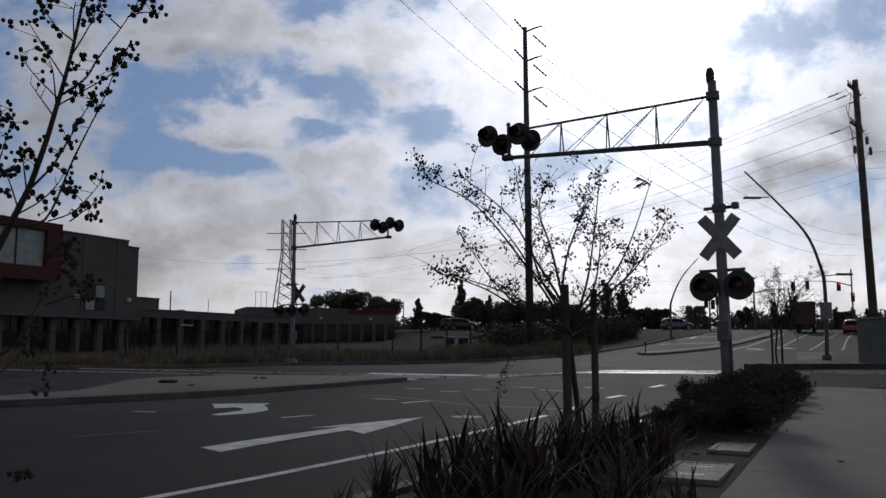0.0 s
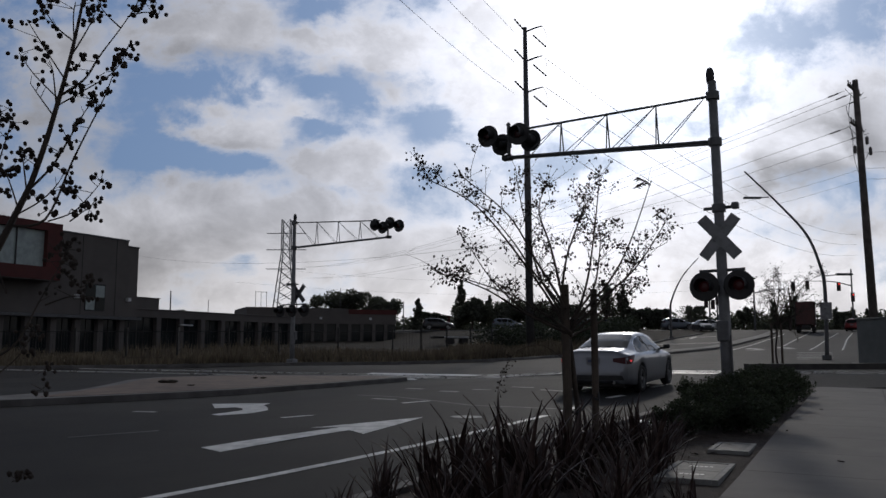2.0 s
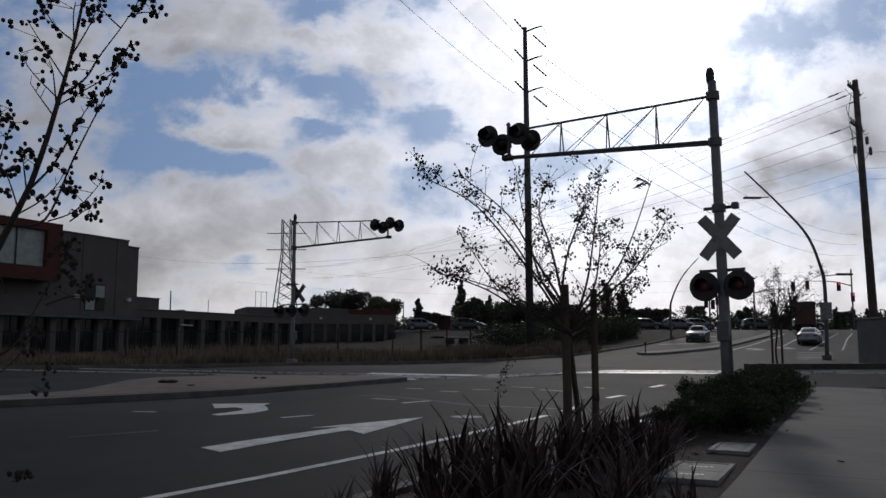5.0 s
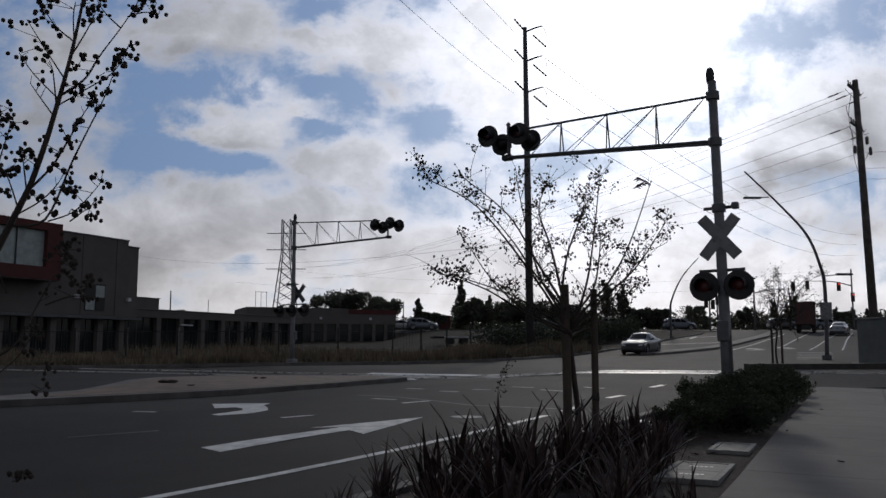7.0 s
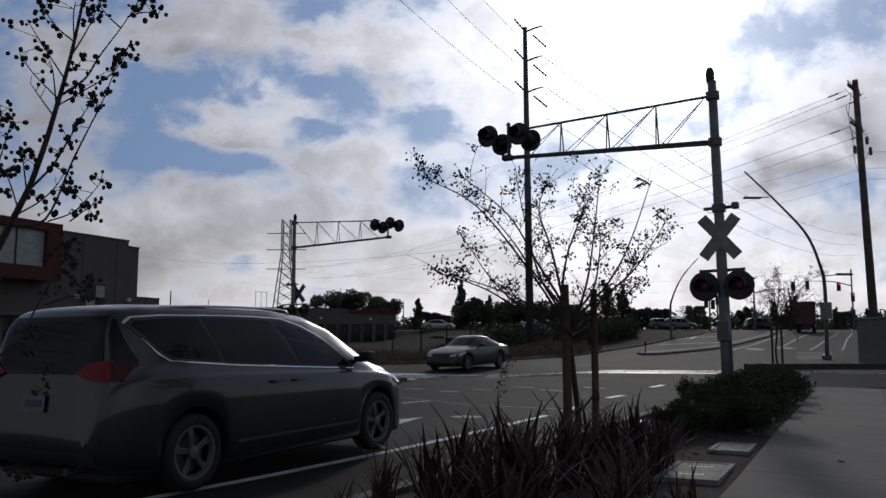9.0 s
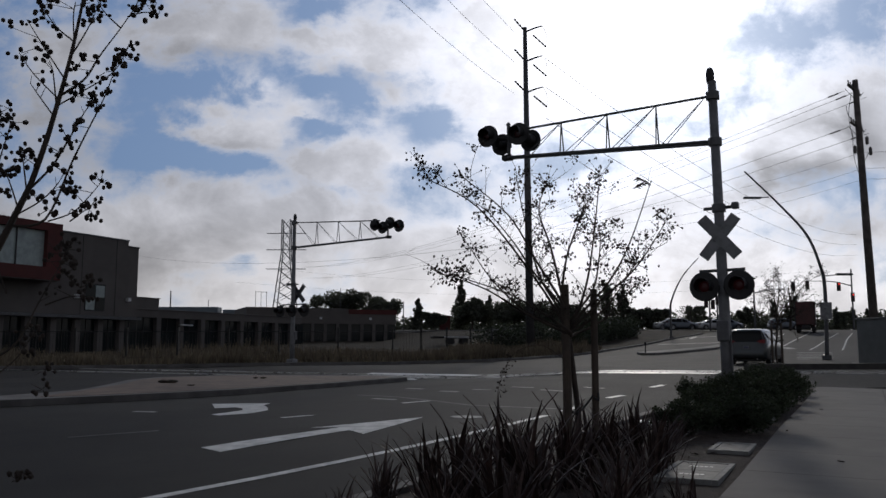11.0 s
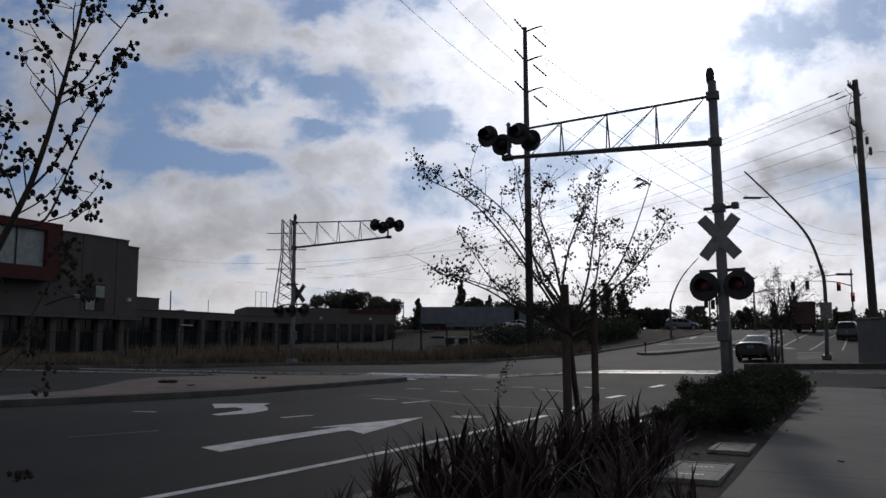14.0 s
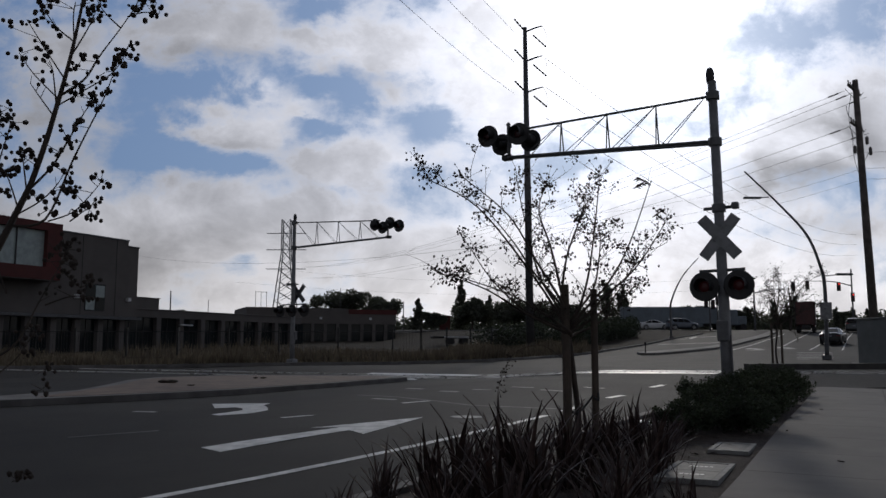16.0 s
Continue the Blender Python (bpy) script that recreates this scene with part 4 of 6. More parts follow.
def wheel_parts(sp, spokes, rim_mat):
    """Meshes of a wheel whose axle lies along y: hub, tyre, rim."""
    key = (sp["wr"], spokes, rim_mat.name)
    if key in WHEELS:
        return WHEELS[key]
    r, w = sp["wr"], sp["ww"]
    turn = pose(0, 0, 0, 90, 0, 0)
    ri = r * .69
    tyre = add_lathe(bmesh.new(), [(ri, -w / 2 + .02), (ri + .02, -w / 2), (r - .035, -w / 2 + .004), (r - .008, -w / 2 + .03), (r, -w / 4), (r, w / 4), (r - .008, w / 2 - .03), (r - .035, w / 2 - .004), (ri + .02, w / 2), (ri, w / 2 - .02)], 36, turn, False)
    hub = add_lathe(bmesh.new(), [(.02, -.03), (ri * .75, -.03), (ri * .75, .0), (.02, .0)], 24, turn)
    rim = bmesh.new()
    for s in (-1, 1):
        add_lathe(rim, [(ri - .035, s * (w / 2 - .06)), (ri - .02, s * (w / 2 - .015)), (ri + .006, s * (w / 2 - .012)), (ri + .004, s * (w / 2 - .05))], 36, turn, False)
        add_lathe(rim, [(.065, s * (w / 2 - .06)), (.06, s * (w / 2 - .025)), (.02, s * (w / 2 - .02))], 14, turn)
        for k in range(spokes):
            a = 2 * math.pi * k / spokes
            for da in ((-.12, .12) if spokes <= 6 else (0,)):
                m = pose(0, 0, 0, 0, math.degrees(a + da * .6), 0)
                add_box(rim, .04, ri - .02, s * (w / 2 - .055) - .012, s * (w / 2 - .055) + .022, -.019, .019, .006, m)
    WHEELS[key] = (mesh_of("hub", hub, M["dark_steel"]), mesh_of("tyre", tyre, M["tyre"], True), mesh_of("rim", rim, rim_mat))
    return WHEELS[key]


def car(sp, body_mat, label, category="car", spokes=5, rim="rim", detail=True, lit_tail=True, lit_head=False, name="car", pale_rear=False, chrome=False, rails=False, surround="trim"):
    c = thing(name, pose(0, 0, 0), label, category)
    bm = car_body(sp)
    tree = BVHTree.FromBMesh(bm)
    part("body", bm, body_mat, c, smooth=True)
    ro, L, hw = sp["ro"], sp["L"], sp["half"]
    gl = M["car_glass"]

    def on(nm, outline, side, mat, label="", lift=.006, parent=c, cell=.09):
        if side in "lr" or side == "t":
            outline = [(a - ro, b) for a, b in outline]
        return part(nm, decal(tree, outline, side, lift, cell), mat, parent, label, smooth=False)

    band = sp.get("band")
    for sd in "lr":
        if band:
            # one bright frame round the whole glass, blacked-out posts within
            cx, cz = 2.0, 1.38
            on("window_surround", [(cx + (a - cx) * 1.008 + math.copysign(.008, a - cx), cz + (b - cz) * 1.0 + math.copysign(.014, b - cz)) for a, b in band], sd, M["chrome"], lift=.003)
            on("window_post", band, sd, M["trim"], lift=.005)
            on("rear_quarter_glass", [(.17, 1.2), (.21, 1.48), (.27, 1.63), (.30, 1.63), (.31, 1.48), (.36, 1.34), (.42, 1.25), (.40, 1.2)], sd, gl, lift=.006, cell=.04)
        for o in sp["side"]:
            if detail and not band:
                cx, cz = sum(p[0] for p in o) / len(o), sum(p[1] for p in o) / len(o)
                grown = [(cx + (a - cx) * 1.035 + math.copysign(.006, a - cx), cz + (b - cz) * 1.02 + math.copysign(.008, b - cz)) for a, b in o]
                on("window_surround", grown, sd, M["chrome" if chrome else surround], lift=.003)
            on("side_window", o, sd, gl, lift=.007)
        if detail and not band:
            for o, q in zip(sp["side"], sp["side"][1:]):
                xr, xl = max(p[0] for p in o), min(p[0] for p in q)
                top = min(max(p[1] for p in o if p[0] > xr - .1), max(p[1] for p in q if p[0] < xl + .1))
                bot = max(min(p[1] for p in o if p[0] > xr - .1), min(p[1] for p in q if p[0] < xl + .12))
                on("door_pillar", [(xr - .05, bot), (xl + .05, bot), (xl + .04, top), (xr - .05, top)], sd, M["trim"], lift=.005)
    a, b, w = sp["rear"]
    tall = a < .3
    if tall:
        zs = (1.14, 1.66) if band else (1.05, 1.5)
        on("rear_window", [(-w - .15, zs[0]), (-w - .02, zs[1]), (w + .02, zs[1]), (w + .15, zs[0])], "b", gl, lift=.008, cell=.06)
    else:
        on("rear_window", [(a, -w - .06), (b, -w + .04), (b, w - .04), (a, w + .06)], "t", M["car_glass_pale"] if pale_rear else gl, lift=.007)
    a, b, w = sp["front"]
    on("windscreen", [(a, -w + .09), (b, -w), (b, w), (a, w - .09)], "t", gl, lift=.007)
    # lamps
    tl = M["tail_lit"] if lit_tail else M["tail"]
    tz = .07 if band else 0
    for s, sd in ((1, "l"), (-1, "r")):
        if tall:
            part("tail_lamp", decal(tree, [(s * (hw - .12), 1.0 + tz), (s * (hw - .14), 1.20 + tz), (s * (hw - .34), 1.17 + tz), (s * (hw - .5), 1.08 + tz), (s * (hw - .34), 1.02 + tz)], "b", .014, .045), M["tail_dim" if lit_tail else "tail"], c, "dark red wraparound tail lamp")
            on("tail_lamp_side", [(.15, 1.02 + tz), (.17, 1.21 + tz * .6), (.40, 1.19 + tz * .6), (.26, 1.02 + tz)], sd, M["tail"], lift=.014, cell=.045)
        else:
            part("tail_lamp", decal(tree, [(s * (hw - .12), .74), (s * (hw - .13), .90), (s * (hw - .42), .87), (s * (hw - .42), .79)], "b", .012), M["tail"], c, "dark red wraparound tail lamp")
            on("tail_lamp_side", [(.09, .73), (.10, .90), (.30, .93), (.56, .95), (.40, .80), (.30, .745)], sd, M["tail"], lift=.012)
            on("brake_bulb", [(.20, .785), (.20, .83), (.29, .835), (.29, .79)], sd, tl, lift=.017)
        hz = .70 if not tall else .82
        on("head_lamp", [(L - .62, hz + .05), (L - .60, hz + .12), (L - .25, hz + .03), (L - .16, hz - .07), (L - .35, hz - .05)], sd, M["head"], lift=.01)
        part("head_lamp_front", decal(tree, [(s * (hw - .20), hz - .08), (s * (hw - .20), hz + .04), (s * (hw - .48), hz - .03), (s * (hw - .48), hz - .10)], "f", .012), M["head_lit"] if lit_head else M["head"], c)
    part("plate", decal(tree, [(-.165, .73), (.165, .73), (.165, .89), (-.165, .89)] if not tall else [(-.155, .80), (.155, .80), (.155, .95), (-.155, .95)], "b", .016), M["plate"], c, "pale number plate with plain bars")
    zp = .81 if not tall else .875
    part("plate_bar", decal(tree, [(-.115, zp - .03), (.115, zp - .03), (.115, zp + .03), (-.115, zp + .03)], "b", .022), M["plate_bar"], c)
    part("rear_valance", decal(tree, [(-hw + .16, .36), (hw - .16, .36), (hw - .2, .47), (-hw + .2, .47)], "b", .012), M["trim"], c, "black lower bumper insert")
    part("grille", decal(tree, [(-.42, .42), (.42, .42), (.48, .58), (-.48, .58)], "f", .012), M["trim"], c)
    part("floor_pan", box(-ro + .25, L - ro - .3, -hw + .2, hw - .2, .17, .30, .03), M["trim"], c)
    for s in (1, -1):
        mx = sp["front"][1] - ro - .38
        zb = 1.0 if not tall else 1.14
        bm = bmesh.new()
        add_box(bm, mx - .065, mx + .06, s * (hw + .085) - .085, s * (hw + .085) + .085, zb, zb + .115, .03)
        add_box(bm, mx - .03, mx + .05, min(s * (hw - .1), s * (hw + .05)), max(s * (hw - .1), s * (hw + .05)), zb - .02, zb + .05, .01)
        part("door_mirror", bm, M["trim"], c, "black door mirror")
    if detail:
        zb = .80 if not tall else .97
        f0 = ro + sp["wr"] + .12
        f1 = ro + sp["wb"] - sp["wr"] - .1
        mid = sp["side"][-1][0][0] - .03
        for sd in "lr":
            for x0, x1 in ((mid, mid + .02), (f1, f1 + .16), (f0 - .05, f0 - .25)):
                on("door_gap", [(x0, .30), (x0 + .008, .30), (x1 + .008, zb + .12), (x1, zb + .12)], sd, M["seam"], lift=.002)
            on("sill_gap", [(f0, .285), (f1, .285), (f1, .293), (f0, .293)], sd, M["seam"], lift=.002)
            for x in ((mid - .24, mid + .12) if band else (mid - .32, mid + .75)):
                on("door_handle", [(x, zb - .005), (x + .2, zb - .005), (x + .2, zb + .028), (x, zb + .028)], sd, body_mat, lift=.03)
            if chrome:
                on("sill_strip", [(f0 + .05, .40), (f1 - .02, .40), (f1 - .02, .425), (f0 + .05, .425)], sd, M["chrome"], lift=.01)
        part("boot_gap", decal(tree, [(-hw + .22, .70), (hw - .22, .70), (hw - .22, .706), (-hw + .22, .706)], "b", .003), M["seam"], c)
        for s in (1, -1):
            part("exhaust", tube([(-ro - .01, s * .52, .30), (-ro + .2, s * .52, .30)], .038, 10), M["chrome"], c)
        part("aerial", add_box(bmesh.new(), 0, .12, -.012, .012, 0, .06, .008, pose(.75 if not tall else .1, 0, (1.37 if not tall else 1.74), 0, -12, 0)), M["trim"], c)
    if rails:
        for s in (1, -1):
            pts = [(.75 - ro, s * .66, 1.69), (.88 - ro, s * .66, 1.745), (1.6 - ro, s * .66, 1.768), (2.6 - ro, s * .655, 1.75), (2.75 - ro, s * .655, 1.68)]
            part("roof_rail", tube(curve_points(pts, 5), .013, 8), M["chrome"], c, "slim bright roof rail", smooth=True)
    hubm, tym, rimm = wheel_parts(sp, spokes, M[rim])
    wheels = []
    for x in (0, sp["wb"]):
        for s in (1, -1):
            w = new("wheel", hubm)
            w.parent = c
            w.matrix_basis = pose(x, s * sp["track"], sp["wr"])
            for nm, me in (("tyre", tym), ("rim", rimm)):
                o = new(nm, me)
                o.parent = w
            wheels.append((w, x, s * sp["track"]))
    c["wheels"] = len(wheels)
    return c, wheels


TRIPS = []


def path_rows(places):
    """Rows for walk(): each 0.1 s along a smooth way through (t, x, y) of the rear axle, heading along it, standing on the land."""
    ts = [p[0] for p in places]

    def spot(t):
        # cubic through the places, monotone enough for traffic
        i = max(0, min(len(ts) - 2, sum(1 for q in ts if q <= t) - 1))
        p = [Vector(places[max(0, min(len(places) - 1, i + k))][1:]) for k in (-1, 0, 1, 2)]
        tt = [ts[max(0, min(len(ts) - 1, i + k))] for k in (-1, 0, 1, 2)]
        h = tt[2] - tt[1]
        m1 = (p[2] - p[0]) / max(tt[2] - tt[0], .01)
        m2 = (p[3] - p[1]) / max(tt[3] - tt[1], .01)
        k = (t - tt[1]) / h
        return ((2 * k ** 3 - 3 * k * k + 1) * p[1] + (k ** 3 - 2 * k * k + k) * h * m1 + (-2 * k ** 3 + 3 * k * k) * p[2] + (k ** 3 - k * k) * h * m2)

    out, run, last, head = [], 0.0, None, 0.0
    for k in range(0, 161):
        t = k / 10
        q = spot(min(max(t, ts[0]), ts[-1]))
        v = spot(min(max(t + .06, ts[0] + .12), ts[-1])) - spot(min(max(t - .06, ts[0]), ts[-1] - .12))
        if v.length > .004:
            head = math.degrees(math.atan2(v.y, v.x))
        f = Vector((math.cos(radians(head)), math.sin(radians(head)))) * 2.75
        z0, z1 = lie(q.x, q.y), lie(q.x + f.x, q.y + f.y)
        pitch = math.degrees(math.atan2(z1 - z0, 2.75))
        run += (q - last).length if last is not None else 0
        last = q
        out.append((t, pose(q.x, q.y, z0 + .004, 0, -pitch, head), run))
    return out


def drive(c, wheels, sp, places, spokes=5, spin=True):
    rows = path_rows(places)
    TRIPS.append((c, [(t, m) for t, m, _ in rows]))
    if spin:
        turn = 360 / spokes
        for w, x, y in wheels:
            out, ang, last = [], 0.0, 0.0
            for t, _, run in rows:
                step = math.degrees((run - last) / sp["wr"])
                last = run
                # a wheel looks the same after one spoke's turn
                ang += step if step < 80 else step % turn
                out.append((t, pose(x, y, sp["wr"], 0, ang, 0)))
            TRIPS.append((w, out))


def build_traffic():
    c, w = car(SEDAN, paint("silver_paint", (0.19, 0.2, 0.225)), "silver four-door sedan with red tail lamps lit", lit_tail=True, pale_rear=True, name="sedan", surround="chrome", rim="rim_dark")
    v = 21.4
    a, u = Vector((-1.05, 11.75)), Vector((.489, .872))
    start = [(t, *(a + u * v * (t - 1.5))) for t in (0, .4, .8, 1.2, 1.5)]
    drive(c, w, SEDAN, start + [(2.0, 4.15, 21.27), (2.5, 8.98, 30.3), (3, 14.2, 40.3), (3.5, 19.1, 49.2), (4, 24.5, 59.2), (4.3, 27.0, 64.0), (5.3, 34.5, 78), (6.3, 41.3, 88.5), (6.5, 42.2, 90.3), (7, 44.6, 94.4), (7.5, 47.0, 98.5), (8, 49.8, 103), (8.5, 52.8, 107), (9.5, 60, 112), (11, 78, 114), (16, 160, 114)])
    c, w = car(VAN, paint("gunmetal_paint", (0.032, 0.039, 0.043)), "grey-blue metallic minivan with chrome window trim and roof rails", "minivan", rim="rim_dark", chrome=True, rails=True, lit_tail=True, name="minivan", spokes=5)
    a, u = Vector((-3.2, 8.6)), Vector((.49, .8717))
    start = [(t, *(a + u * 16.8 * (t - 9.0))) for t in (0, 2, 4, 6, 7.5, 8.2, 8.6, 9.0)]
    drive(c, w, VAN, start + [(9.2, -1.5, 11.53), (9.8, 3.5, 20.9), (10.6, 11.8, 36), (11.3, 18.3, 47.0), (11.5, 20.6, 50.8), (12, 25.8, 59.8), (12.5, 29.6, 65.5), (13, 34.2, 73), (13.5, 37.3, 78), (14, 40.0, 82.8), (14.5, 41.8, 86), (15, 44.0, 90), (16, 50.4, 102.5)])
    c, w = car(COUPE, paint("black_paint", (0.008, 0.009, 0.011), 0.0, 0.3, 0.2, 0.25), "black four-door sedan with grey alloy wheels", rim="rim_dark", lit_tail=False, name="sedan", spokes=10)
    a, u = Vector((-.05, 14.85)), Vector((.459, .888))
    start = [(t, *(a + u * 18.4 * (t - 12.0) + Vector((-.2, .34)) * min(1, (12 - t) / .4))) for t in (0, 3, 6, 9, 10.5, 11.3, 11.6, 12.0)]
    drive(c, w, COUPE, start + [(12.5, 4.0, 22.3), (13, 8.5, 31), (13.5, 13.33, 40), (14, 17.5, 47.2), (14.5, 22.2, 54.8), (15, 26.2, 61), (15.2, 28.0, 64), (15.6, 31.2, 69), (16, 34.3, 74)], spokes=10)
    c, w = car(COUPE, paint("graphite_paint", (0.032, 0.034, 0.038), 0.3, 0.34, 0.4, 0.4), "dark grey sedan coming from the far junction", rim="rim_dark", lit_tail=False, lit_head=False, name="sedan", spokes=10)
    drive(c, w, COUPE, [(0, 14, 121), (.8, 24, 120.5), (1.5, 33.0, 118.5), (2, 34.4, 112), (2.5, 33.2, 105), (3, 32.0, 99.5), (4, 29.4, 92), (5, 25.0, 81.5), (6.3, 18.7, 68.6), (6.5, 17.6, 66.2), (7, 14.6, 60.2), (8, 8.4, 49.6), (8.5, 5.35, 43.9), (9, 1.85, 38.6), (9.4, -.4, 35.0), (9.8, -4.6, 33.4), (10.4, -12.5, 32.9), (11.2, -25, 32.5), (12, -40, 32.2), (16, -120, 30)], spokes=10)
    # traffic beyond and across
    red = paint("red_paint", (0.20, 0.02, 0.02))
    c, w = car(SUV, red, "dark red compact SUV driving off towards the junction", "SUV", detail=False, name="SUV")
    drive(c, w, SUV, [(0, 47.6, 97.5), (.5, 48.6, 99.6), (1, 49.8, 102.4), (1.5, 51.2, 105.2), (2, 53, 108), (2.5, 55.4, 110.5), (3, 58.6, 112.4), (4, 68, 114), (16, 190, 114)], spin=False)
    white = paint("white_paint", (0.62, 0.63, 0.64), 0.0)
    tone = [(paint("blue_grey_paint", (0.10, 0.12, 0.15)), "blue-grey", SUV, "SUV"), (white, "white", SEDAN, "sedan"), (paint("dark_paint", (0.03, 0.032, 0.036)), "dark", SUV, "SUV"),
            (paint("silver_far_paint", (0.36, 0.37, 0.39)), "silver", SEDAN, "sedan")]
    # (paint, lane, place at a time, speed to the right)
    for k, y, x0, t0, v in ((3, 118, 36.2, 2.0, 11), (2, 121, 36.5, 3.5, 10), (2, 118, 43.6, 9.0, 10.3), (3, 118.2, 42.9, 11.5, 12), (3, 119, 43.5, 12.5, 13),
                           (0, 121, 56.2, 12.5, 11), (0, 119.5, 32.5, 8, .05), (2, 121, 58, 8.0, 10)):
        mat, word, sp, nm = tone[k]
        c, w = car(sp, mat, f"{word} {nm} crossing on the far street", nm.lower() if nm != "SUV" else "SUV", detail=False, name=nm, lit_tail=False)
        drive(c, w, sp, [(0, x0 - v * t0, y), (8, x0 + v * (8 - t0), y), (16, x0 + v * (16 - t0), y)], spin=False)
    # cars on the street behind the fence
    for k, t0, x0, v in ((0, 1.5, 3.5, 9.5), (2, 1.5, 14.0, 9.0), (0, 6.5, 9.0, 9.0), (3, 8.5, 7.5, 10.0), (1, 13.0, 0.0, 10.0)):
        mat, word, sp, nm = tone[k]
        c, w = car(sp, mat, f"{word} {nm} on the street beyond the fence", nm.lower() if nm != "SUV" else "SUV", detail=False, name=nm, lit_tail=False)
        drive(c, w, sp, [(0, x0 - v * t0, 124.5), (8, x0 + v * (8 - t0), 124.5), (16, x0 + v * (16 - t0), 124.5)], spin=False)


def box_truck():
    x, y = 44.7, 103.0
    t = thing("box_truck", pose(x, y, lie(x, y), 0, 0, 65.5), "dark red box truck waiting at the far junction", "truck")
    part("cargo_box", box(-1.6, 4.6, -1.15, 1.15, .95, 3.75, .04), M["truck_red"], t)
    part("rear_door", box(-1.63, -1.605, -1.02, 1.02, 1.05, 3.6, .004), M["truck_red"], t)
    for s in (-1, 1):
        part("corner_post", box(-1.66, -1.61, s * 1.09 - .05, s * 1.09 + .05, .95, 3.75, .01), M["trim"], t)
        part("tail_lamp", box(-1.67, -1.62, s * .95 - .09, s * .95 + .09, .78, .9, .01), M["tail"], t)
    part("cab", box(4.75, 6.6, -1.05, 1.05, .7, 2.75, .12), M["truck_red"], t)
    part("chassis", box(-1.5, 6.4, -.45, .45, .5, .92, .02), M["trim"], t)
    part("bumper_bar", box(-1.62, -1.5, -1.05, 1.05, .45, .58, .01), M["trim"], t)
    for a in (0, 5.4):
        for s in (-1, 1):
            part("wheel", add_lathe(bmesh.new(), [(.2, -.22), (.46, -.22), (.5, -.16), (.5, .16), (.46, .22), (.2, .22)], 22, pose(a, s * .88, .5, 90, 0, 0)), M["tyre"], t)


def semi_trailer():
    t = thing("semi_trailer_truck", pose(0, 0, 0), "pale blue-grey semi-trailer truck passing on the far street", "truck")
    part("trailer", box(-7, 7.2, -1.28, 1.28, .95, 3.5, .05), M["trailer"], t)
    part("tractor_cab", box(7.9, 10.4, -1.2, 1.2, .7, 3.1, .2), M["trailer"], t)
    part("cab_window", box(10.2, 10.43, -1.0, 1.0, 2.1, 2.9, .03), M["car_glass"], t)
    part("hood", box(10.3, 11.8, -.95, .95, .7, 2.1, .15), M["trailer"], t)
    part("chassis", box(-6.8, 11.6, -.5, .5, .6, .94, .02), M["trim"], t)
    part("side_skirt", box(-3.2, 5, -1.24, -1.2, .5, 1.08, .01), M["trailer"], t)
    for a in (-5.9, -4.7, 7.6, 8.8, 11.2):
        for s in (-1, 1):
            part("wheel", add_lathe(bmesh.new(), [(.2, -.2), (.46, -.2), (.5, -.14), (.5, .14), (.46, .2), (.2, .2)], 20, pose(a, s * 1.0, .44, 90, 0, 0)), M["tyre"], t)
    drive(t, [], VAN, [(0, -206, 128), (13.0, -11.5, 128), (14.0, 3.6, 128), (14.5, 11.6, 128), (15.0, 19.4, 128), (15.5, 27, 128), (16, 34.4, 128)], spin=False)


build_traffic()
box_truck()
semi_trailer()

# ---------------------------------------------------------------- buildings


def put_part(name, parent, mat, *dims, bevel=0.0, label=""):
    return part(name, box(*dims, bevel), mat, parent, label)


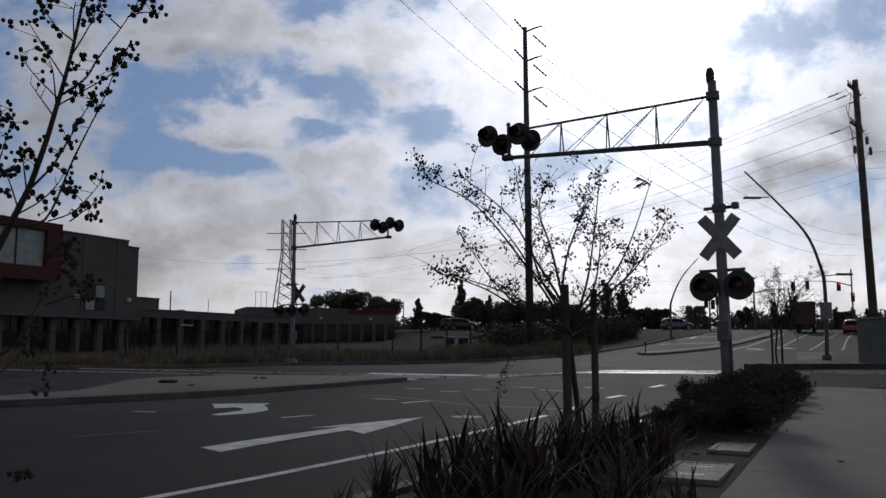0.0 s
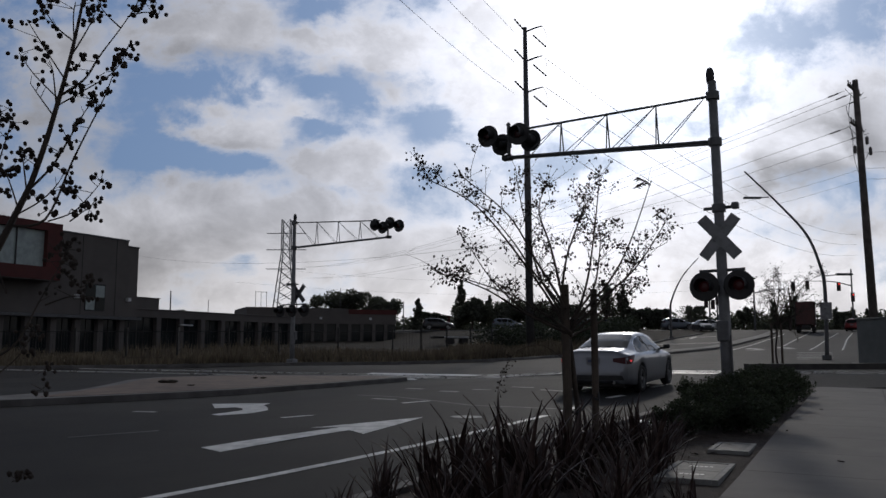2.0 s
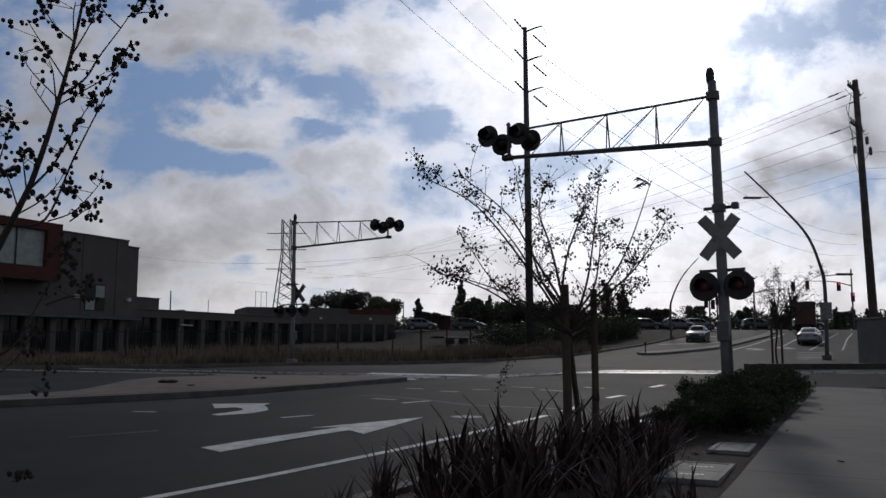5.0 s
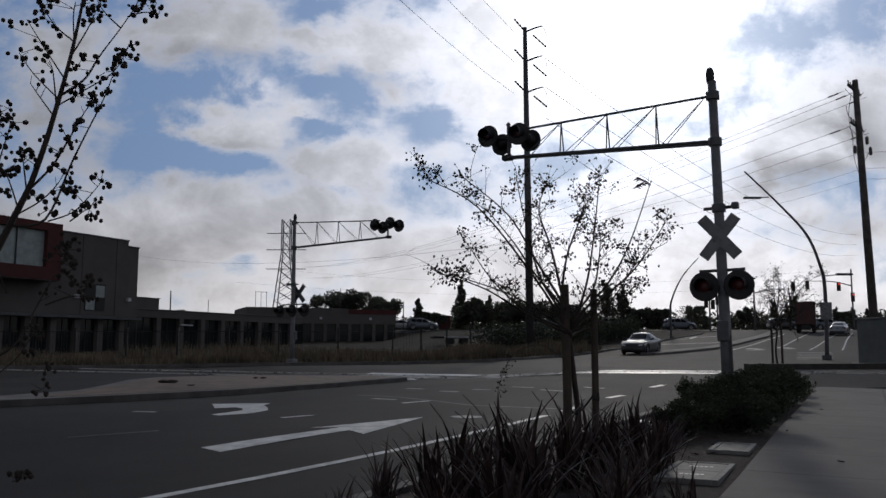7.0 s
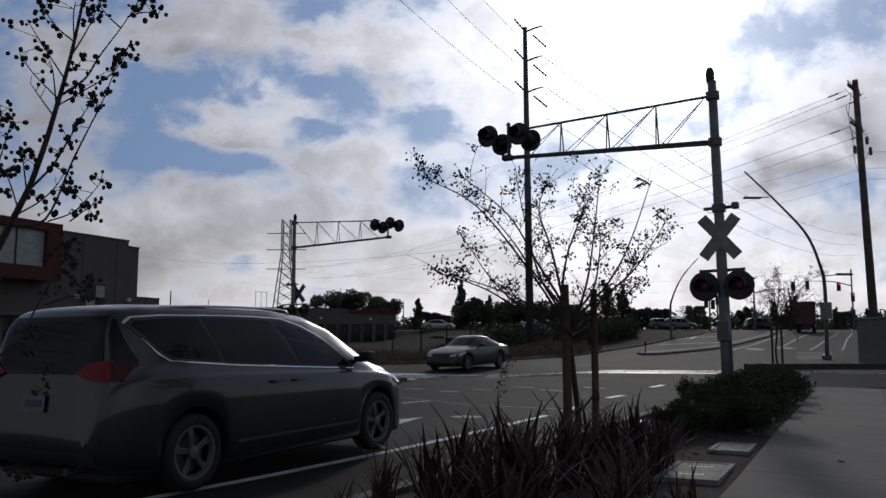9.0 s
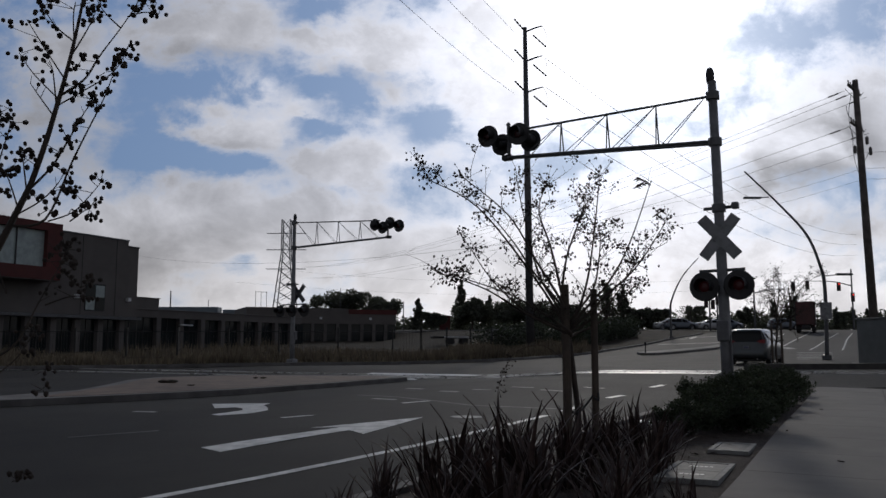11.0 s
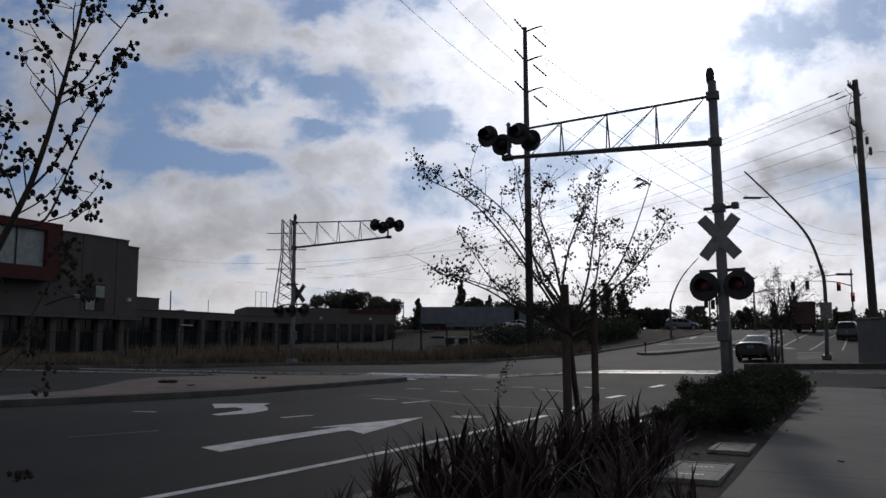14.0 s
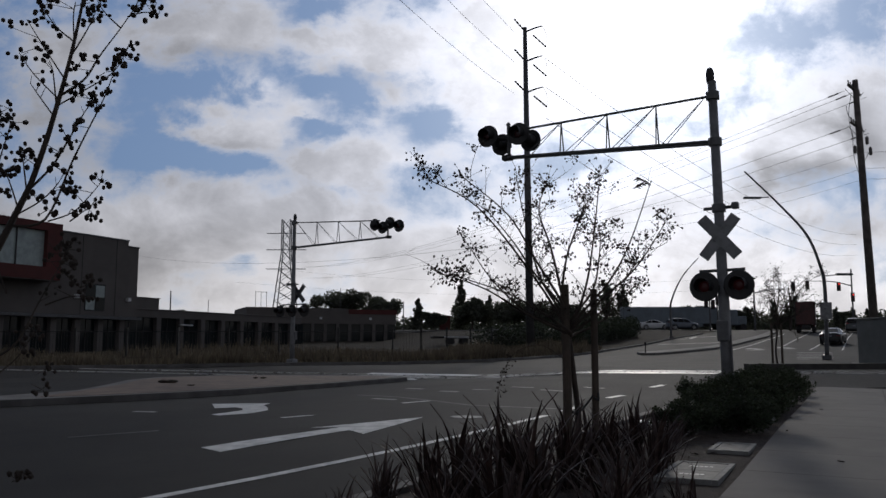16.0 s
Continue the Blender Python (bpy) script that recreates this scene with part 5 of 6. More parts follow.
def commercial_building():
    g = lie(-28, 62) - .1
    b = thing("commercial_building", pose(-28.55, 62, g, 0, 0, 63.9), "two-storey grey stucco building with a red framed bay", "building")
    S, D = M["stucco"], M["shop_glass"]
    put_part("upper_wall", b, S, -22, 6.4, 0.02, 14, 2.9, 9.05)
    put_part("end_wall", b, S, 6.4, 7.5, 0.02, 14, 2.9, 8.6)
    put_part("coping", b, M["dark_steel"], -22, 6.45, -.06, .3, 9.05, 9.17, bevel=.02)
    put_part("coping", b, M["dark_steel"], 6.45, 7.56, -.06, .3, 8.6, 8.7, bevel=.02)
    for x in (1.9, 5.2):
        put_part("wall_joint", b, M["seam"], x, x + .03, 0.0, .022, 2.9, 9.04)
    put_part("canopy", b, M["dark_steel"], -22, 7.6, -.5, .05, 2.62, 2.86, bevel=.02)
    x = -20.0
    while x < 6.5:
        put_part("pillar", b, M["stucco_light"], x, x + .5, -.02, .5, 0, 2.64)
        put_part("shop_front", b, D, x + .5, x + 2.15, .38, .46, 0, 2.64)
        put_part("mullion", b, M["iron"], x + 1.28, x + 1.34, .33, .38, 0, 2.64)
        x += 2.15
    # red bay
    red = M["stucco_red"]
    put_part("bay_side", b, red, -2.62, -1.4, -1.7, .05, 5.2, 9.3)
    put_part("bay_sill", b, red, -22, -2.62, -1.7, .05, 5.2, 6.1)
    put_part("bay_head", b, red, -22, -2.62, -1.7, .05, 8.7, 9.3)
    w = part("bay_window", box(-21.9, -2.64, -1.35, -1.28, 6.1, 8.7), M["pane_pale"], b, "pale blue-grey bay glazing")
    for k in range(12):
        put_part("bay_mullion", b, M["iron"], -4.9 - 1.6 * k, -4.84 - 1.6 * k, -1.45, -1.37, 6.1, 8.7)
    put_part("bay_soffit", b, M["stucco"], -22, -1.45, -1.65, 0.0, 5.14, 5.2)
    # upper window
    put_part("window_frame", b, M["iron"], 2.3, 4.2, -.03, .03, 3.25, 5.35, bevel=.01)
    for i in range(2):
        for j in range(2):
            put_part("window_pane", b, M["pane_pale"] if (i + j) % 2 == 0 else D, 2.36 + i * .92, 3.2 + i * .92, -.045, -.032, 3.32 + j * 1.0, 4.24 + j * 1.0)
    for x in (1.25, 6.3):
        put_part("wall_lamp", b, M["sign_white"], x, x + .35, -.3, -.002, 4.15, 4.42, bevel=.04, label="small white wall lamp")


def low_buildings():
    b = thing("low_building", pose(-28.55, 62, 1.48, 0, 0, 63.9), "long low grey building with dark openings", "building")
    put_part("wall", b, M["stucco"], 8.0, 36, 4.0, 16, 2.6, 3.24)
    put_part("coping", b, M["stucco_light"], 7.9, 36.1, 3.9, 4.3, 3.24, 3.36, bevel=.02)
    x = 8.0
    while x < 35:
        put_part("pillar", b, M["stucco_light"], x, x + .55, 4.0, 4.6, -.7, 2.6)
        put_part("opening", b, M["shop_glass"], x + .55, x + 2.9, 4.45, 4.52, -.7, 2.6)
        put_part("mullion", b, M["iron"], x + 1.68, x + 1.75, 4.4, 4.45, -.7, 2.6)
        x += 2.9
    put_part("roof_block", b, M["stucco"], 13.5, 19, 9, 14, 3.24, 4.7)
    put_part("roof_block_cap", b, M["stucco_light"], 13.4, 19.1, 8.9, 9.2, 4.7, 4.78, bevel=.01)
    put_part("door_lamp", b, M["sign_white"], 16.5, 18.1, 3.6, 3.9, 1.95, 2.05, bevel=.02)
    c = thing("storage_building", pose(-24.6, 104.5, 2.05, 0, 0, 22.4), "single-storey grey building with a row of dark doors", "building")
    put_part("wall", c, M["stucco"], 0, 19.8, 0, 10, 2.45, 4.1)
    put_part("parapet", c, M["stucco_red"], 13.2, 19.9, -.1, 10, 3.75, 4.35)
    put_part("parapet", c, M["stucco"], 0, 13.2, -.06, 10, 4.1, 4.45)
    for x in (1.6, 2.3, 3.0):
        part("vent_post", tube([(x, 3, 4.0), (x, 3, 6.6)], .03, 6), M["dark_steel"], c)
    part("vent_rail", tube([(1.5, 3, 6.55), (3.1, 3, 6.55)], .03, 6), M["dark_steel"], c)
    for k in range(12):
        x = k * 1.65
        put_part("pillar", c, M["stucco_light"], x, x + .42, -.02, .4, -.3, 2.46)
        put_part("door", c, M["shop_glass"], x + .42, x + 1.65, .25, .32, -.3, 2.46)
        put_part("door_rail", c, M["iron"], x + .42, x + 1.65, .2, .25, 1.15, 1.22)
    for x in (1.3, 9.3, 16.0):
        put_part("wall_lamp", c, M["sign_white"], x, x + .3, -.35, -.102, 3.0, 3.3, bevel=.03, label="small white wall lamp")
    s = thing("sign_tower", pose(0.3, 140, 3.9), "small dark red block beyond the trees", "building")
    put_part("block", s, M["stucco_red"], -.9, .9, 0, 3, 0, 2.9, bevel=.03)
    # site furniture behind the verge
    for x, y, w in ((1.2, 74, 2.2),):
        t = thing("parked_trailer", pose(x, y, lie(x, y), 0, 0, 8), "low dark flatbed trailer with a pale edge", "trailer")
        put_part("deck", t, M["iron"], -w, w, -.9, .9, .55, .72, bevel=.02)
        put_part("edge_strip", t, M["sign_white"], -w * .55, w * .55, -.93, -.9, .60, .70)
        for q in (-.6, .6):
            part("wheel", add_lathe(bmesh.new(), [(.1, -.12), (.3, -.12), (.3, .12), (.1, .12)], 14, pose(q, -.8, .3, 90, 0, 0)), M["tyre"], t)
            part("wheel", add_lathe(bmesh.new(), [(.1, -.12), (.3, -.12), (.3, .12), (.1, .12)], 14, pose(q, .8, .3, 90, 0, 0)), M["tyre"], t)


commercial_building()
low_buildings()


def fence(name, pts, gap, height, label):
    f = thing(name, pose(0, 0, 0), label, "fence")
    pts = [Vector(p) for p in pts]
    pick = bmesh.new()
    for a, b in zip(pts, pts[1:]):
        n = max(1, round((b - a).length / gap))
        for i in range(n):
            p, q = a.lerp(b, i / n), a.lerp(b, (i + 1) / n)
            zp, zq = lie(*p), lie(*q)
            part("post", add_box(bmesh.new(), p.x - .05, p.x + .05, p.y - .05, p.y + .05, zp - .1, zp + height + .12, .012), M["iron"], f)
            for h in (.25, height - .1):
                part("rail", tube([(p.x, p.y, zp + h), (q.x, q.y, zq + h)], .02, 4), M["iron"], f)
            m = round((q - p).length / .16)
            for k in range(1, m):
                c = p.lerp(q, k / m)
                z = lie(*c)
                add_box(pick, c.x - .006, c.x + .006, c.y - .006, c.y + .006, z + .08, z + height)
    tagged(part("picket_infill", pick, M["iron"], f), kind="stuff")


fence("steel_fence", [(-34, 46), (-20, 45.6), (-9, 46), (-3, 50), (3.5, 60), (7, 70)], 3.0, 1.75, "black steel picket fence along the dry verge")

# ---------------------------------------------------------------- poles, lamps and wires


def steel_pole():
    x, y = 6.25, 60
    g = lie(x, y)
    p = thing("transmission_pole", pose(x, y, g), "tall dark steel transmission pole with davit arms", "utility pole")
    part("shaft", tube([(0, 0, 0), (-.05, 0, 12), (-.12, 0, 24.2)], [.30, .24, .15], 14), M["dark_steel"], p, smooth=True)
    for z in (23.9, 21.6, 19.2):
        part("davit_arm", tube([(0, 0, z), (.6, -.1, z + .22), (1.15, -.2, z + .35)], [.07, .06, .045], 8), M["dark_steel"], p)
        for a, b in (((-.1, 0, z), (-1.0, -1.1, z + .5)), ((.5, .2, z - .2), (1.6, 1.2, z - .75))):
            pts = curve_points([a, b], 10)
            bm = tube(pts, [.04 + .035 * (i % 2) for i in range(len(pts))], 8)
            part("insulator", bm, M["ceramic"], p)
        part("jumper", tube(curve_points([(1.15, -.2, z + .35), (1.5, .3, z - .1), (1.6, 1.2, z - .75)], 5), .015, 5), M["wire"], p)
    return g


def timber_pole():
    x, y = 23.24, 45
    g = lie(x, y)
    p = thing("timber_utility_pole", pose(x, y, g, 0, -1.0, 0), "weathered timber utility pole with crossarms and transformer gear", "utility pole")
    part("shaft", tube([(0, 0, 0), (0, 0, 8), (0, 0, 15.6)], [.24, .2, .15], 12), M["timber"], p, smooth=True)
    for z in (15.1, 13.0):
        arm = part("crossarm", add_box(bmesh.new(), -1.25, 1.25, -.05, .05, z - .06, z + .06, .01, pose(0, .18, 0, 0, 0, 50)), M["timber"], p)
        for q in (-1.15, -.7, -.3, .4, 1.1):
            c, s = math.cos(radians(50)), math.sin(radians(50))
            part("insulator", add_lathe(bmesh.new(), [(.02, 0), (.05, .06), (.03, .12), (.05, .18), (.015, .24)], 8, pose(q * c, .18 + q * s, z + .06)), M["ceramic"], p)
        for s in (-1, 1):
            part("brace", tube([(s * .7, .18 + s * .4, z - .05), (0, 0, z - .7)], .015, 5), M["dark_steel"], p)
    for z, x in ((11.4, -.35), (11.9, .35), (11.3, .5)):
        part("cut_out", add_lathe(bmesh.new(), [(.04, 0), (.09, .05), (.09, .4), (.03, .48)], 10, pose(x, -.1, z)), M["ceramic"], p)
    for a, b in (((-.3, -.1, 14.9), (-.5, -.3, 12.1)), ((-.5, -.3, 12.6), (-.1, -.2, 9.6)), ((.5, -.1, 11.6), (.1, -.2, 10.2)), ((-.6, .0, 14.2), (-.15, -.2, 12.9))):
        m = [(a[i] + b[i]) / 2 + (-.25, -.1, 0)[i] for i in range(3)]
        part("lead", tube(curve_points([a, m, b], 5), .015, 5), M["wire"], p)


def street_lamp(x, y, h, reach, turn, arm=True, bow=0.0):
    g = lie(x, y)
    p = thing("street_lamp", pose(x, y, g, 0, 0, turn), "dark curved steel street lamp", "street lamp", "street lamps")
    k = h / 11.2
    pts = curve_points([(0, 0, 0), (-.3 * bow, 0, 4.2 * k), (.32 * reach / 4.4 - .6 * bow, 0, 5.6 * k), (1.15 * reach / 4.4 - bow, 0, 7.4 * k), (2.4 * reach / 4.4, 0, 9.2 * k), (reach, 0, h)], 6)
    n = len(pts)
    part("mast", tube(pts, [.12 - .075 * i / (n - 1) for i in range(n)], 12), M["dark_steel"], p, smooth=True)
    part("base", add_box(bmesh.new(), -.2, .2, -.2, .2, 0, .3, .04), M["dark_steel"], p)
    q = Vector((reach * .68, 0, h * .86))
    if arm:
        part("lamp_arm", tube([q, q + Vector((.5, 0, -.02))], .03, 8), M["dark_steel"], p)
        bm = bmesh.new()
        add_box(bm, .45, 1.5, -.14, .14, -.1, .02, .045)
        part("lamp_head", bm, M["dark_steel"], p, "flat grey lamp head", at=Matrix.Translation(q))
    return p


steel_pole()
timber_pole()
sl = street_lamp(22.4, 49, 11.2, 4.35, 180, bow=.3)
part("notice_board", box(-.35, .35, -.22, -.19, 2.35, 3.35, .01), M["sign_grey"], sl, "plain grey back of a road sign", at=pose(0, 0, 0, 0, 0, 180))
part("second_arm", tube([(-.05, 0, 4.9), (-.9, 0, 5.0)], .03, 8), M["dark_steel"], sl)
part("second_head", box(-1.75, -.8, -.14, .14, 4.95, 5.08, .04), M["dark_steel"], sl)
street_lamp(22.9, 84, 8.2, 3.0, 0, False)


def wires():
    spans = []
    for z in (24.4, 22.1, 19.7):
        spans.append(((5.2, 58.9, z), (-22, -24, z - 1.5), 2.6))
        spans.append(((7.8, 61.2, z - 1.2), (95, 190, z + 3), 3.5))
    for q, z in ((-1.1, 15.4), (-.3, 15.4), (1.1, 15.4), (-1.1, 13.3), (1.1, 13.3)):
        if z:
            spans.append(((23.1 + q * .8, 45.2 + q * .55, z), (-26 + q, 160, z + 1.5), 2.2))
    for z in (10.8, 9.9, 9.3):
        spans.append(((6.2, 60, z), (23.1, 45, z + 1.2), .9))
        spans.append(((23.1, 45, z + 1.2), (70, 20, z + 1), 1.0))
    spans += [((-30, 150, 15.5), (75, 170, 17), 2.5), ((-40, 160, 14.0), (75, 175, 15), 2.5), ((-60, 150, 19), (6.2, 60, 9), 2.0)]
    thin = {6, 7, 8, 9, 10, 11, 13, 15, 17, 18, 19}
    for i, (a, b, sag) in enumerate(spans):
        a, b = Vector(a), Vector(b)
        pts = [a.lerp(b, k / 14) - Vector((0, 0, 4 * sag * (k / 14) * (1 - k / 14))) for k in range(15)]
        r = (.005 + .00009 * max(a.y, b.y, 30)) * (.55 if i in thin else 1)
        w = tagged(part("overhead_wire", tube(pts, min(r, .032), 5), M["wire"]), "thin dark overhead wire with a slight sag", "wire", "overhead wires")
        if 6 <= i <= 10:
            # ribbed strain insulator near the timber pole
            d = (pts[1] - pts[0]).normalized()
            rod = [pts[0] + d * (.5 + .07 * q) for q in range(11)]
            part("strain_insulator", tube(rod, [.05 if q % 2 else .028 for q in range(11)], 7), M["ceramic"], w)


wires()


def signal_head(parent, m, lit=None):
    h = part("signal_head", box(-.17, .17, -.1, .1, -.52, .52, .03), M["signal_black"], parent, at=m)
    part("backplate", box(-.28, .28, .1, .12, -.64, .64), M["signal_black"], h)
    for i, z in enumerate((.34, 0, -.34)):
        part("lens", add_lathe(bmesh.new(), [(.13, 0), (.12, .03), (.03, .05)], 12, pose(0, -.1, z, 90, 0, 0)), M["stop_red"] if lit == i else M["lens_dark"], h)


def traffic_signal(x, y, h, arm, heads, turn, lit=None):
    g = lie(x, y)
    p = thing("traffic_signal", pose(x, y, g, 0, 0, turn), "grey mast-arm traffic signal at the far junction", "traffic signal", "junction signals")
    part("mast", tube([(0, 0, 0), (0, 0, h)], [.13, .09], 10), M["dark_steel"], p)
    if arm:
        part("mast_arm", tube(curve_points([(0, 0, h * .72), (-arm * .4, 0, h * .79), (-arm, 0, h * .80)], 5), [.09 - .05 * k / 10 for k in range(11)], 8), M["dark_steel"], p)
    for hx, hz, l in heads:
        signal_head(p, pose(hx, -.25, hz), l)


traffic_signal(57.5, 117, 8.6, 6.6, [(-6.3, 6.3, None), (-1.9, 6.1, 0), (0, 4.6, 0)], 0)
traffic_signal(42.0, 112.5, 7.0, -5.5, [(5.3, 5.9, None)], 0)
traffic_signal(35.8, 112, 6.5, 0, [(-.5, 3.7, None), (.4, 3.5, None)], 0)
traffic_signal(38.8, 118, 5.5, 0, [(0, 4.2, None)], 0)


def lattice_tower():
    x, y = -28.4, 150
    t = thing("lattice_tower", pose(x, y, lie(x, y)), "tall steel lattice transmission tower", "tower")
    H, b, w = 20.5, 2.3, .75
    for sx in (-1, 1):
        for sy in (-1, 1):
            part("leg", tube([(sx * b, sy * b, 0), (sx * w, sy * w, H * .7), (sx * w, sy * w, H)], .11, 5), M["galvanised"], t)
    n = 11
    for i in range(n):
        z0, z1 = H * i / n, H * (i + 1) / n
        r0, r1 = (b + (w - b) * min(1, z / (H * .7)) for z in (z0, z1))
        for s in (-1, 1):
            part("brace", tube([(-r0, s * r0, z0), (r1, s * r1, z1)], .05, 4), M["galvanised"], t)
            part("brace", tube([(r0, s * r0, z0), (-r1, s * r1, z1)], .05, 4), M["galvanised"], t)
    for z in (11.5, 15, 18):
        part("crossarm", tube([(-3.6, 0, z), (3.6, 0, z)], .08, 5), M["galvanised"], t)


lattice_tower()
for x, y, h, r in ((-42.5, 130, 5.6, .12), (-38, 135, 4.4, .06), (-5.6, 118, 3.6, .08), (-14.5, 118, 5.5, .06)):
    tagged(part("thin_pole", tube([(0, 0, -.4), (0, 0, h + .6)], [r, r * .8], 8), M["dark_steel"], at=pose(x, y, lie(x, y))), "plain dark pole on the skyline", "pole")


def signal_cabinet():
    x, y = 21.75, 40.5
    c = thing("signal_cabinet", pose(x, y, lie(x, y), 0, 0, 20), "grey steel railway signal cabinet on a concrete pad", "cabinet")
    put_part("housing", c, M["cabinet"], -1.3, 1.6, -.9, .9, .12, 2.2, bevel=.03)
    put_part("roof_lid", c, M["cabinet"], -1.36, 1.66, -.96, .96, 2.2, 2.28, bevel=.02)
    put_part("pad", c, M["concrete"], -1.5, 1.8, -1.1, 1.1, -.3, .12, bevel=.02)
    for k in range(2):
        put_part("door", c, M["cabinet"], -1.2 + k * 1.35, .05 + k * 1.35, -.925, -.902, .25, 2.08, bevel=.008)
        put_part("handle", c, M["iron"], -.1 + k * 1.35, -.05 + k * 1.35, -.96, -.926, 1.0, 1.2)
    d = thing("roadside_post", pose(13.75, 57.0, lie(13.75, 57) + .16), "small dark post on the median nose", "post")
    part("stem", tube([(0, 0, 0), (0, 0, .7)], .04, 8), M["iron"], d)
    put_part("head", d, M["iron"], -.06, .06, -.03, .03, .55, .72)


signal_cabinet()

# ---------------------------------------------------------------- trees and plants


def leaf_cloud(bm, centre, radii, n, size, rng, flat=0.0):
    """Small leaf blades in an uneven cloud."""
    for _ in range(n):
        while True:
            p = Vector((rng.uniform(-1, 1), rng.uniform(-1, 1), rng.uniform(-1, 1)))
            r = p.length
            if r < 1 and r > rng.random() * .8:
                break
        c = Vector(centre) + Vector((p.x * radii[0], p.y * radii[1], p.z * radii[2]))
        d = Vector((rng.gauss(0, 1), rng.gauss(0, 1), rng.gauss(0, .6))).normalized()
        e = d.cross(Vector((rng.gauss(0, 1), rng.gauss(0, 1), rng.gauss(0, 1)))).normalized()
        s = size * rng.uniform(.6, 1.4)
        bm.faces.new([bm.verts.new(c + d * s), bm.verts.new(c + e * s * .45), bm.verts.new(c - d * s), bm.verts.new(c - e * s * .45)])


def far_tree(x, y, h, w, shape, seed, sparse=1.0, mat="leaf_hazed"):
    rng = random.Random(seed)
    g = lie(x, y)
    words = {"round": "dark leafy tree with a broad uneven crown", "cone": "dark pointed conifer on the skyline", "bare": "pale half-bare tree on the skyline"}
    t = thing("tree", pose(x, y, g - .1), words[shape], "tree")
    part("trunk", tube([(0, 0, 0), (w * .02, 0, h * .4), (0, 0, h * .85)], [.03 * h, .02 * h, .006 * h], 7), M["bark"], t)
    bm = bmesh.new()
    if shape == "cone":
        lev = 13
        for i in range(lev):
            k = i / (lev - 1)
            r = w * .5 * (1 - k) ** .8 * rng.uniform(.75, 1.15) + .12
            leaf_cloud(bm, (rng.uniform(-.1, .1) * w, 0, h * (.08 + .9 * k)), (r, r, h * .07), int(150 * sparse), .05 * h ** .5 * 2, rng)
    else:
        for i in range(int(22 * (1 if shape == "round" else 1.2))):
            a, q = rng.uniform(0, 6.283), rng.random() ** .6
            z = h * (.35 + .5 * rng.random())
            edge = math.sqrt(max(.05, 1 - ((z / h - .55) / .5) ** 2))
            c = (math.cos(a) * q * w * .42 * edge, math.sin(a) * q * w * .42 * edge, z)
            r = w * rng.uniform(.10, .19)
            leaf_cloud(bm, c, (r, r, r * .8), int((300 if shape == "round" else 26) * sparse), .24 if shape == "round" else .12, rng)
            add_tube(bm, [(0, 0, h * .3), (c[0] * .5, c[1] * .5, z * .75), c], [.012 * h, .008 * h, .003 * h], 4)
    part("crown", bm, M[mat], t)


def skyline():
    k = 0
    for x, y, h, w, s in ((-18.0, 138, 7.1, 10, "round"), (-14.5, 140, 6.7, 10, "round"), (-10.2, 136, 5.4, 8, "round"), (-3.6, 121, 4.6, 2.6, "cone"), (-1.4, 126, 3.0, 4, "round"),
                          (3.0, 145, 8.6, 3.6, "cone"), (4.3, 124, 5.0, 7, "round"), (10.2, 120, 4.6, 9, "round"), (16.5, 122, 4.2, 8, "round"), (20.5, 128, 3.6, 7, "round"), (8.2, 150, 6.5, 3, "cone"),
                          (25.6, 131, 7.8, 4.6, "cone"), (28.4, 132, 6.8, 5.0, "cone"), (31, 130, 3.6, 5, "round"), (34, 134, 4.4, 4.5, "round"), (32.5, 126, 3.5, 5, "round"), (41.5, 140, 4.6, 6.5, "bare"), (-47.5, 150, 4.8, 4, "round"), (-44, 150, 3.6, 5, "round")):
        k += 1
        q = max(1.0, 134 / y)
        far_tree(x * q, y * q, h * q, w * q, s, k)
    rng = random.Random(5)
    for i in range(24):
        x = 46 + i * 2.3 + rng.uniform(-.6, .6)
        far_tree(x, 150 + rng.uniform(-6, 6), rng.uniform(3.4, 6.2), rng.uniform(2.2, 4), "cone" if i % 3 else "round", 100 + i, .6)
    far_tree(46.5, 112, 7.0, 8.0, "bare", 71, 1.1)
    far_tree(63.0, 100, 9.0, 7.0, "bare", 72, 1.3)
    # woods along the horizon
    bm = bmesh.new()
    for i in range(190):
        x = -110 + i * 1.5
        hh = rng.uniform(2.6, 4.2) if x > 8 else rng.uniform(1.6, 3.4)
        leaf_cloud(bm, (x, 165 + rng.uniform(-4, 4), 3.9 + hh * .5), (2.6, 2.0, hh * .75), 260, .42, rng)
    tagged(part("far_woods", bm, M["leaf_hazed"]), "low dark woods along the horizon", "woods", kind="stuff")


def hedge():
    rng = random.Random(9)
    bm = bmesh.new()
    line = [Vector(p) for p in ((3.0, 61), (7, 66), (12, 73), (17.5, 84), (21.5, 93))]
    for a, b in zip(line, line[1:]):
        n = int((b - a).length / .8)
        for i in range(n):
            p = a.lerp(b, i / n)
            hh = rng.uniform(1.6, 2.3)
            leaf_cloud(bm, (p.x + rng.uniform(-.5, .5), p.y + rng.uniform(-.8, .8), lie(p.x, p.y) + hh * .48), (1.0, 1.0, hh * .55), 330, .12, rng)
    tagged(part("hedge", bm, M["leaf_hedge"]), "dark dense hedge along the far verge", "hedge", kind="stuff")


